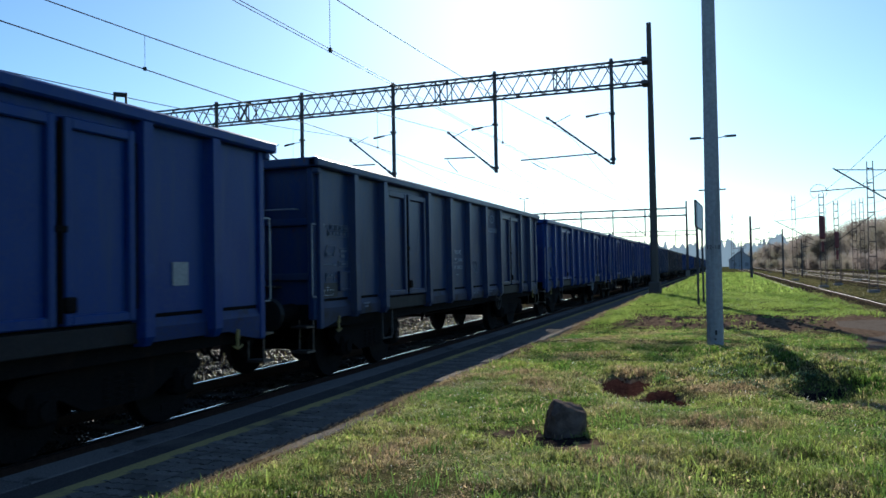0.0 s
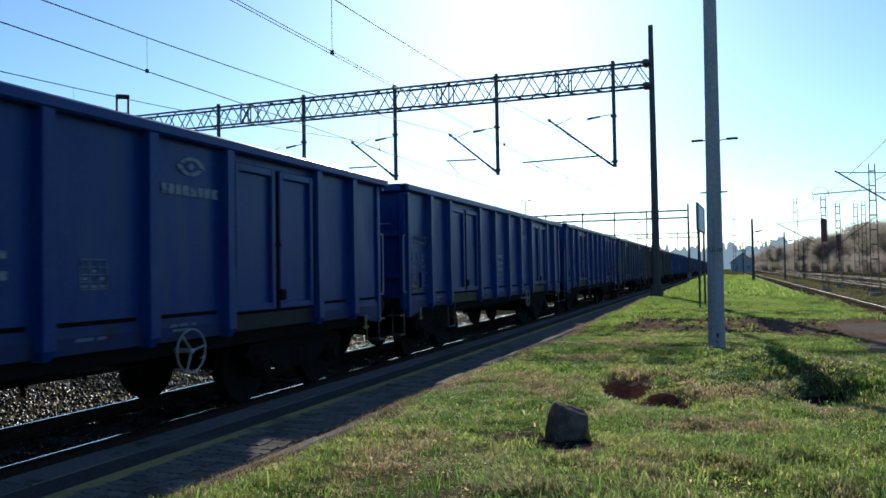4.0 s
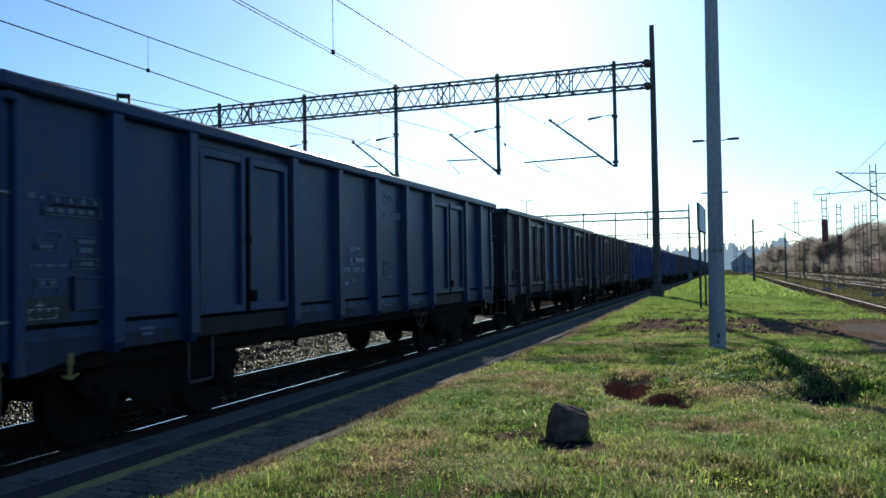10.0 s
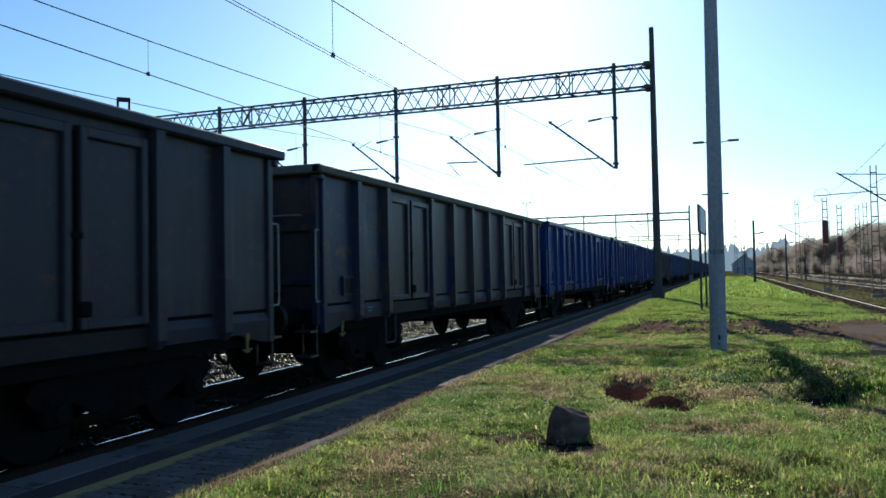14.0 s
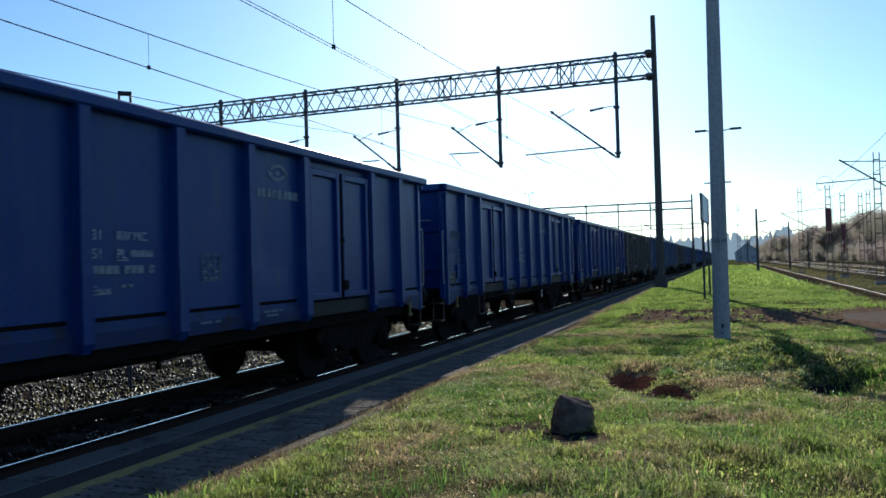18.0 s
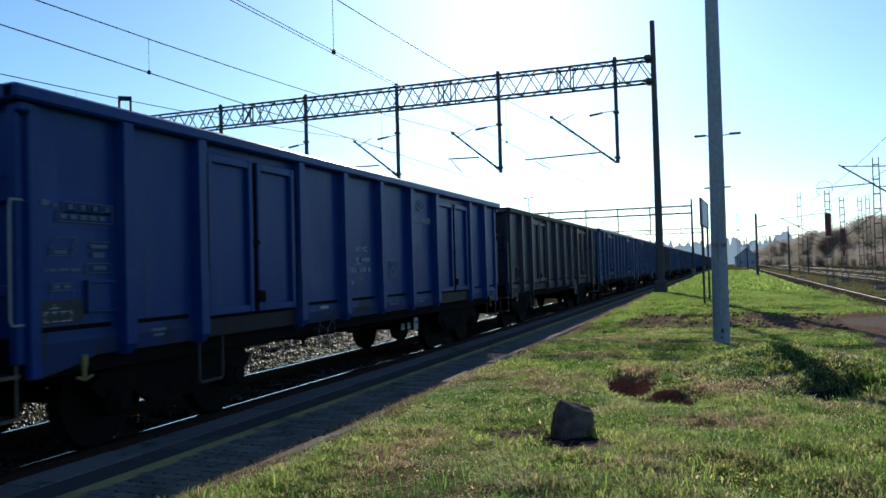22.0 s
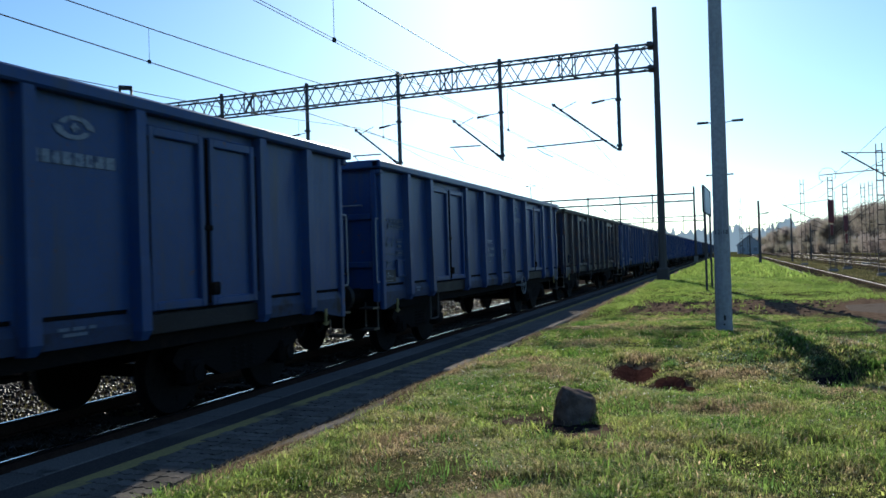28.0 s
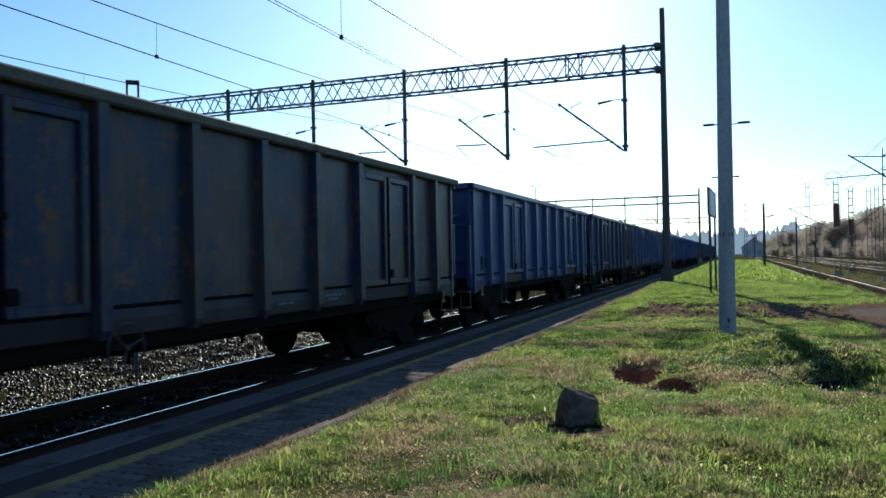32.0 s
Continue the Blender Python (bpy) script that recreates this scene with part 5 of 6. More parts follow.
def house(x, y, w, d, wall, ridge):
    t = thing("house", "small far house with a steep dark gable roof", "house", pose(x, y, -0.2))
    part("wall", box(B(), -w / 2, w / 2, 0, d, 0, wall), PLASTER, t)
    rb = B()
    pts = [(-w / 2 - 0.4, wall - 0.2), (0, ridge), (w / 2 + 0.4, wall - 0.2), (w / 2 + 0.4, wall - 0.45), (0, ridge - 0.3), (-w / 2 - 0.4, wall - 0.45)]
    a = [rb.verts.new((p, -0.4, z)) for p, z in pts]
    b = [rb.verts.new((p, d + 0.4, z)) for p, z in pts]
    for i in range(6):
        j = (i + 1) % 6
        rb.faces.new((a[i], a[j], b[j], b[i]))
    rb.faces.new(a[::-1])
    rb.faces.new(b)
    part("roof", rb, TILES, t)
    for y in (0.02, d):
        gbm = B()
        gbm.faces.new([gbm.verts.new(p) for p in ((-w / 2, y, wall), (w / 2, y, wall), (0, y, ridge - 0.35))])
        part("gable", gbm, PLASTER, t)
    part("chimney", box(B(), 0.6, 1.1, d * 0.5, d * 0.5 + 0.5, ridge - 1, ridge + 0.7), TILES, t)
    for dx in (-w * 0.25, w * 0.25):
        wd = part("window", box(B(), dx - 0.5, dx + 0.5, -0.03, 0.05, 1.0, 2.3), TILES, t)
        part("window_frame", box(B(), dx - 0.56, dx + 0.56, -0.05, -0.031, 2.3, 2.4), BOARD, wd)


house(5.3, 260.0, 7.0, 9.0, 3.2, 6.3)


# ---------------------------------------------------------------- goods wagons
STIRRUP = surface("dusty_brown_steel", (0.034, 0.029, 0.027), (0.062, 0.053, 0.049), 40, 4, 0.7, 0.0, 0.2, fixed=False)
PALE = surface("pale_lettering", (0.16, 0.19, 0.24), (0.27, 0.30, 0.34), 60, 14, 0.7, 0.0, 0.05, stain=(0.07, 0.09, 0.15), stain_at=(0.5, 0.66), fixed=False)
WORN_TAN = surface("tan_lettering", (0.10, 0.095, 0.075), (0.17, 0.155, 0.11), 60, 14, 0.7, 0.0, 0.05, stain=(0.05, 0.05, 0.05), stain_at=(0.5, 0.66), fixed=False)
# tan rail tone: sunlight on the rail put into its colour
SUNLIT_RAIL = surface("dusty_tan_rail", (0.075, 0.066, 0.05), (0.13, 0.115, 0.085), 30, 3, 0.7, 0.0, 0.3, stain=(0.05, 0.042, 0.035), fixed=False)


def sill_paint(name, base):
    """The wagon's paint under a film of brown brake dust."""
    return surface(name, base, tuple(0.6 * v + 0.4 * d for v, d in zip(base, (0.036, 0.031, 0.029))), 24, 2.5, 0.55, 0.0, 0.25, stain=(0.03, 0.0245, 0.0225), stain_at=(0.5, 0.68), fixed=False, spec=0.2)


SILLS = {"blue": sill_paint("dusty_blue_sill", (0.015, 0.032, 0.125)), "faded": sill_paint("dusty_faded_sill", (0.028, 0.044, 0.105)), "slate": sill_paint("dusty_slate_sill", (0.028, 0.038, 0.085)),
         "brown": sill_paint("dusty_brown_sill", (0.040, 0.036, 0.042)), "mixed": sill_paint("dusty_mixed_sill", (0.032, 0.032, 0.046))}
POSTS = (-5.605, -4.53, -2.5, -1.25, 0.0, 1.25, 2.5, 4.53, 5.605)
BAYS = ((-6.60, -5.605), (-5.605, -4.53), (-2.5, -1.25), (-1.25, 0.0), (0.0, 1.25), (1.25, 2.5), (4.53, 5.605), (5.605, 6.60))
DOORS = ((-4.53, -2.5), (2.5, 4.53))
TOP = 3.2


def flip(bm, side):
    """Turns a part built for the platform side to the other side."""
    if side < 0:
        for v in bm.verts:
            v.co = Vector((-v.co.x, -v.co.y, v.co.z))
    return bm


def post_into(bm, y):
    """A hat-shaped upright, wider and stepped out at its foot."""
    w, f = 0.082, 0.062
    prof = [(1.285, -w - 0.02), (1.305, -w), (1.418, -f), (1.418, f), (1.305, w), (1.285, w + 0.02)]
    lv = []
    for z, k in ((0.93, 0.7), (1.02, 1.08), (1.62, 1.06), (1.72, 1.0), (3.075, 1.0)):
        lv.append([bm.verts.new((1.30 + (x - 1.30) * k, y + dy * k, z)) for x, dy in prof])
    for a, b in zip(lv, lv[1:]):
        for i in range(5):
            bm.faces.new((a[i], a[i + 1], b[i + 1], b[i]))
    bm.faces.new(lv[0][::-1])
    bm.faces.new(lv[-1])


def panel_into(bm, y0, y1, seed):
    """A side sheet, a little dented between its uprights."""
    rng = random.Random(seed)
    nx, nz = 7, 9
    bul = [(rng.uniform(0.2, 0.8), rng.uniform(0.15, 0.85), rng.uniform(-0.016, 0.004)) for _ in range(4)]
    g = []
    for j in range(nz + 1):
        v = j / nz
        line = []
        for i in range(nx + 1):
            u = i / nx
            edge = min(u, 1 - u, v, 1 - v) * 4
            d = sum(h * math.exp(-((u - a) ** 2 + (v - b) ** 2) / 0.05) for a, b, h in bul) * min(1, edge)
            line.append(bm.verts.new((1.302 + d, y0 + 0.03 + (y1 - y0 - 0.06) * u, 1.235 + 1.84 * v)))
        g.append(line)
    for j in range(nz):
        for i in range(nx):
            bm.faces.new((g[j][i], g[j][i + 1], g[j + 1][i + 1], g[j + 1][i]))
    box(bm, 1.262, 1.276, y0, y1, 0.97, 3.075)


def sill_into(bm, y0, y1):
    """The plate below a side sheet: its top leans back, and at the wagon's ends its lower edge drops to a gusset."""
    cols = []
    for k in range(7):
        y = y0 + 0.02 + (y1 - y0 - 0.04) * k / 6
        low = 0.955 - 0.135 * max(0.0, min(1.0, (abs(y) - 5.95) / 0.6)) ** 0.7
        cols.append([bm.verts.new((x, y, z)) for x, z in ((1.272, low + 0.004), (1.325, low), (1.337, 1.10), (1.300, 1.192), (1.272, 1.192))])
    for a, b in zip(cols, cols[1:]):
        for i in range(4):
            bm.faces.new((a[i], b[i], b[i + 1], a[i + 1]))
    bm.faces.new(cols[0][::-1])
    bm.faces.new(cols[-1])
    return bm


def leaf_into(bm, y0, y1):
    """One leaf of a side door with a raised frame."""
    box(bm, 1.298, 1.322, y0, y1, 1.19, 2.97)
    for a, b in ((y0, y0 + 0.085), (y1 - 0.085, y1)):
        box(bm, 1.315, 1.378, a, b, 1.19, 2.97, 0.012)
    for a, b in ((1.19, 1.28), (2.87, 2.97)):
        box(bm, 1.315, 1.374, y0 + 0.08, y1 - 0.08, a, b, 0.012)


def bogie_parts(wagon, y):
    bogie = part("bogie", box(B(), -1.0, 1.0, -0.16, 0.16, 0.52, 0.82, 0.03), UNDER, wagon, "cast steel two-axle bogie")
    bogie.location = (0, y, 0)
    for s in (-1, 1):
        fb = B()
        prof = [(-1.25, 0.62), (-1.15, 0.74), (-0.45, 0.80), (0.45, 0.80), (1.15, 0.74), (1.25, 0.62), (1.12, 0.5), (0.72, 0.52), (0.42, 0.36), (-0.42, 0.36), (-0.72, 0.52), (-1.12, 0.5)]
        a = [fb.verts.new((s * 1.0 - 0.05, p, z)) for p, z in prof]
        b = [fb.verts.new((s * 1.0 + 0.07, p, z)) for p, z in prof]
        for i in range(len(prof)):
            j = (i + 1) % len(prof)
            fb.faces.new((a[i], a[j], b[j], b[i]))
        fb.faces.new(a[::-1]), fb.faces.new(b)
        bmesh.ops.recalc_face_normals(fb, faces=fb.faces[:])
        part("side_frame", fb, UNDER, bogie)
        for dy in (-0.92, 0.92):
            ab_ = box(B(), s * 1.03 - 0.1, s * 1.03 + 0.1, dy - 0.15, dy + 0.15, 0.32, 0.62, 0.04)
            tube(ab_, (s * 1.03, dy, 0.46), (s * 1.16, dy, 0.46), 0.11, 0.09, 10)
            part("axle_box", ab_, UNDER, bogie)
        sp = B()
        for dy in (-0.17, 0.0, 0.17):
            for k in range(5):
                tube(sp, (s * 1.02, dy, 0.40 + 0.055 * k), (s * 1.02, dy, 0.43 + 0.055 * k), 0.075, None, 8)
        tagged(part("spring_nest", sp, UNDER, bogie, "nest of coil springs"), kind="stuff")
        part("brake_shoe", box(box(B(), s * 0.75 - 0.06, s * 0.75 + 0.06, -0.42, -0.34, 0.32, 0.66, 0.02), s * 0.75 - 0.06, s * 0.75 + 0.06, 0.34, 0.42, 0.32, 0.66, 0.02), UNDER, bogie)
    for dy in (-0.92, 0.92):
        wb = B()
        tube(wb, (-1.0, 0, 0), (1.0, 0, 0), 0.075, None, 10)
        for s in (-1, 1):
            tube(wb, (s * 0.685, 0, 0), (s * 0.715, 0, 0), 0.488, None, 28)
            tube(wb, (s * 0.71, 0, 0), (s * 0.815, 0, 0), 0.462, 0.456, 28)
            tube(wb, (s * 0.80, 0, 0), (s * 0.85, 0, 0), 0.15, 0.13, 12)
            for k in range(4):
                an = k * 1.5708
                box(wb, s * 0.818 - 0.004, s * 0.818 + 0.004, 0.30 * math.cos(an) - 0.04, 0.30 * math.cos(an) + 0.04, 0.30 * math.sin(an) - 0.04, 0.30 * math.sin(an) + 0.04)
        o = part("wheelset", wb, WHEEL, bogie, "worn steel wheelset")
        o.location = (0, dy, 0.46)


def end_parts(wagon, e, skin, sign, rail):
    """The end at y = e * HALF: wall, uprights, rails, buffers, coupling, steps."""
    y = e * HALF
    lo, hi = min(y - e * 0.03, y), max(y - e * 0.03, y)
    wall = part("end_wall", box(B(), -1.28, 1.28, lo, hi, 1.1, 3.075), skin, wagon)
    for x in (-1.24, -0.42, 0.42, 1.24):
        a, b = min(y, y + e * 0.09), max(y, y + e * 0.09)
        part("end_post", box(B(), x - 0.05, x + 0.05, a, b, 0.95, 3.075, 0.012), skin, wall)
    for z in (1.55, 2.32):
        a, b = min(y, y + e * 0.06), max(y, y + e * 0.06)
        part("end_rib", box(B(), -1.18, 1.18, a, b, z - 0.05, z + 0.05, 0.012), skin, wall)
    if e < 0 and sign:
        wt = B()
        tri = [wt.verts.new((x, y - 0.014, z)) for x, z in ((0.72, 2.62), (0.98, 2.62), (0.85, 2.85))]
        tri2 = [wt.verts.new((x, y + 0.002, z)) for x, z in ((0.72, 2.62), (0.98, 2.62), (0.85, 2.85))]
        wt.faces.new(tri), wt.faces.new(tri2[::-1])
        for i in range(3):
            wt.faces.new((tri[i], tri2[i], tri2[(i + 1) % 3], tri[(i + 1) % 3]))
        part("warning_plate", wt, YELLOW, wall, "small yellow warning triangle")
    a, b = min(y - e * 0.06, y + e * OVER), max(y - e * 0.06, y + e * OVER)
    part("end_top_rail", box(B(), -1.40, 1.40, a, b, 3.075, TOP + 0.004, 0.018), rail, wall)
    a, b = min(y, y + e * 0.11), max(y, y + e * 0.11)
    for x in (-1.33, 1.33):
        part("rail_bracket", box(B(), x - 0.05, x + 0.05, a, b, 2.985, 3.075, 0.02), skin, wall)
    # rungs, a tread and a pale panel of worn notes on the end wall
    for x0, x1, z in ((0.42, 1.0, 2.5), (-1.0, -0.42, 2.5), (-1.0, -0.45, 1.75)):
        part("end_rung", bent(B(), [(x0, y, z), (x0, y + e * 0.12, z), (x1, y + e * 0.12, z), (x1, y, z)], 0.011, 6), GREYBAR, wall, "pale grey rung")
    part("end_tread", box(B(), 0.3, 0.72, min(y, y + e * 0.2), max(y, y + e * 0.2), 1.40, 1.43, 0.006), TREAD, wall, "worn steel tread")
    # angle irons at both corners run down to the gusset of the sill
    for s in (-1, 1):
        a, b = min(y - e * 0.10, y + e * 0.01), max(y - e * 0.10, y + e * 0.01)
        part("corner_post", box(B(), min(s * 1.27, s * 1.345), max(s * 1.27, s * 1.345), a, b, 0.82, 3.075, 0.012), skin, wagon)
    a, b = min(y - e * 0.12, y + e * 0.02), max(y - e * 0.12, y + e * 0.02)
    part("headstock", box(B(), -1.27, 1.27, a, b, 0.84, 1.16, 0.02), UNDER, wagon)
    for x in (-0.875, 0.875):
        bf = B()
        tube(bf, (x, y, 1.05), (x, y + e * 0.36, 1.05), 0.13, 0.115, 14)
        tube(bf, (x, y + e * 0.3, 1.05), (x, y + e * 0.58, 1.05), 0.085, None, 12)
        bu = part("buffer", bf, UNDER, wagon)
        part("buffer_head", tube(B(), (x, y + e * 0.565, 1.05), (x, y + e * 0.61, 1.05), 0.23, 0.20, 20), GREASE, bu, "greased round buffer head")
    cp = B()
    box(cp, -0.06, 0.06, min(y, y + e * 0.42), max(y, y + e * 0.42), 0.96, 1.12, 0.03)
    bent(cp, [(0, y + e * 0.4, 1.08), (0, y + e * 0.52, 1.02), (0, y + e * 0.6, 0.9)], 0.04, 8)
    bent(cp, [(-0.09, y + e * 0.35, 1.0), (-0.09, y + e * 0.65, 0.78), (0.09, y + e * 0.65, 0.78), (0.09, y + e * 0.35, 1.0)], 0.025, 6)
    part("coupling", cp, UNDER, wagon, "screw coupling with hook")
    for x in (-0.32, 0.34):
        pts = [(x, y + e * (0.02 + 0.5 * math.sin(k / 7 * 1.6)), 0.92 - 0.45 * math.sin(k / 7 * 3.0)) for k in range(8)]
        part("brake_hose", bent(B(), pts, 0.024, 6), UNDER, wagon, "black rubber brake hose")
    for s in (-1, 1):
        x = s * 1.31
        pts = [(x - s * 0.02, y + e * 0.03, 2.28), (x, y + e * 0.16, 2.28), (x, y + e * 0.17, 2.22), (x, y + e * 0.17, 1.32), (x, y + e * 0.15, 1.27), (x - s * 0.02, y + e * 0.03, 1.27)]
        part("handrail", bent(B(), pts, 0.0115, 6), GREYBAR, wagon, "pale grey bent-tube handrail")
        st = B()
        for z in (0.86, 0.52):
            box(st, min(s * 1.02, s * 1.28), max(s * 1.02, s * 1.28), min(y + e * 0.06, y + e * 0.28), max(y + e * 0.06, y + e * 0.28), z - 0.015, z + 0.015)
        bent(st, [(s * 1.26, y + e * 0.08, 0.95), (s * 1.26, y + e * 0.08, 0.52)], 0.014, 5)
        bent(st, [(s * 1.04, y + e * 0.08, 0.95), (s * 1.04, y + e * 0.08, 0.52)], 0.014, 5)
        part("corner_step", st, TREAD, wagon, "steel corner step")
        hk = B()
        hy, hx = e * 6.08, s * 1.31
        box(hk, min(hx, hx + s * 0.035), max(hx, hx + s * 0.035), hy - 0.032, hy + 0.032, 0.86, 0.97, 0.01)
        box(hk, min(hx, hx + s * 0.03), max(hx, hx + s * 0.03), hy - 0.02, hy + 0.02, 0.75, 0.88, 0.008)
        bent(hk, [(hx + s * 0.02, hy + dy_, 0.745 + 0.55 * abs(dy_) ** 1.1) for dy_ in (-0.085, -0.06, -0.03, 0.0, 0.03, 0.06, 0.085)], 0.015, 6)
        part("tow_hook", hk, YELLOW, wagon, "yellow rope hook")


def lettered(wagon, text, size, y, z, name="lettering"):
    me = letters(text, size)
    me.materials.append(WHITE)
    o = tagged(part(name, me, None, wagon, "worn white lettering"), kind="stuff")
    # reads from left to right when seen from the platform: its line runs with the train's length
    o.matrix_basis = Matrix.Translation((1.3134, y, z)) @ Matrix(((0, 0, 1), (1, 0, 0), (0, 1, 0))).to_4x4()


def first_bay(wagon):
    """Worn data tables, a slanted box sign and a black stencil panel in the bay at the wagon's end."""
    bars = []

    def bar_at(y0, y1, z0, z1):
        bars.append((y0, y1, z0, z1))

    def outline(y0, y1, z0, z1, t=0.007):
        for q in ((y0, y1, z0, z0 + t), (y0, y1, z1 - t, z1), (y0, y0 + t, z0, z1), (y1 - t, y1, z0, z1)):
            bars.append(q)

    outline(-6.27, -5.71, 2.21, 2.30)
    outline(-6.34, -5.71, 2.125, 2.217)
    for y in (-6.13, -5.99, -5.85):
        bar_at(y, y + 0.007, 2.21, 2.30)
    for y in (-6.22, -6.08, -5.94, -5.80):
        bar_at(y, y + 0.045, 2.235, 2.28)
    for y in (-6.31, -6.2, -6.09, -5.98, -5.87):
        bar_at(y, y + 0.075, 2.15, 2.19)
    bar_at(-6.5, -6.42, 2.25, 2.30)
    bar_at(-6.39, -6.33, 2.25, 2.275)
    for z in (1.955,):
        bar_at(-6.02, -5.75, z, z + 0.007)
    bar_at(-5.98, -5.78, 1.90, 1.935)
    bar_at(-5.96, -5.82, 1.82, 1.865)
    outline(-6.03, -5.74, 1.68, 1.77)
    bar_at(-5.95, -5.80, 1.71, 1.745)
    outline(-6.42, -6.19, 1.83, 1.90)
    bar_at(-6.38, -6.24, 1.85, 1.88)
    for a, b in ((-6.48, -6.45), (-6.43, -6.35), (-6.33, -6.22), (-6.2, -6.1)):
        bar_at(a, b, 1.70, 1.725)
    outline(-6.42, -6.17, 1.535, 1.60)
    bar_at(-6.38, -6.32, 1.555, 1.585)
    bar_at(-6.28, -6.2, 1.555, 1.585)
    for y in (-6.42, -6.18):
        bar_at(y, y + 0.007, 1.48, 1.535)
    bar_at(-5.42, -5.24, 1.09, 1.12)
    bar_at(-5.40, -5.26, 1.045, 1.07)
    table = B()
    for y0, y1, z0, z1 in bars:
        box(table, 1.300, 1.3128, y0, y1, z0, z1)
    tagged(part("data_table", table, FADED, wagon, "worn white data tables and notes"), kind="stuff")
    sl = B()
    for p, q in (((-6.42, 1.90), (-6.36, 1.99)), ((-6.36, 1.99), (-6.12, 1.99)), ((-6.12, 1.99), (-6.19, 1.90)), ((-6.19, 1.83), (-6.13, 1.92)), ((-6.13, 1.92), (-6.12, 1.99))):
        bar(sl, (1.311, p[0], p[1]), (1.311, q[0], q[1]), 0.007)
    part("volume_sign", sl, FADED, wagon, "worn outline of a slanted box")
    panel = part("stencil_panel", box(B(), 1.300, 1.3128, -6.53, -6.07, 1.25, 1.455), NUMBER, wagon, "black stencil panel")
    for y0, y1, z0, z1 in ((-6.42, -6.33, 1.385, 1.393), (-6.379, -6.371, 1.393, 1.425), (-6.48, -6.44, 1.355, 1.363), (-6.40, -6.35, 1.355, 1.363), (-6.31, -6.26, 1.355, 1.363), (-6.24, -6.2, 1.355, 1.363),
                           (-6.48, -6.44, 1.275, 1.283), (-6.40, -6.35, 1.275, 1.283), (-6.31, -6.26, 1.275, 1.283), (-6.24, -6.2, 1.275, 1.283), (-6.48, -6.472, 1.29, 1.31), (-6.48, -6.472, 1.33, 1.355),
                           (-6.208, -6.2, 1.29, 1.31), (-6.208, -6.2, 1.33, 1.355), (-6.379, -6.371, 1.335, 1.36), (-6.289, -6.281, 1.335, 1.36)):
        part("stencil", box(B(), 1.305, 1.3138, y0, y1, z0, z1), WHITE, panel)


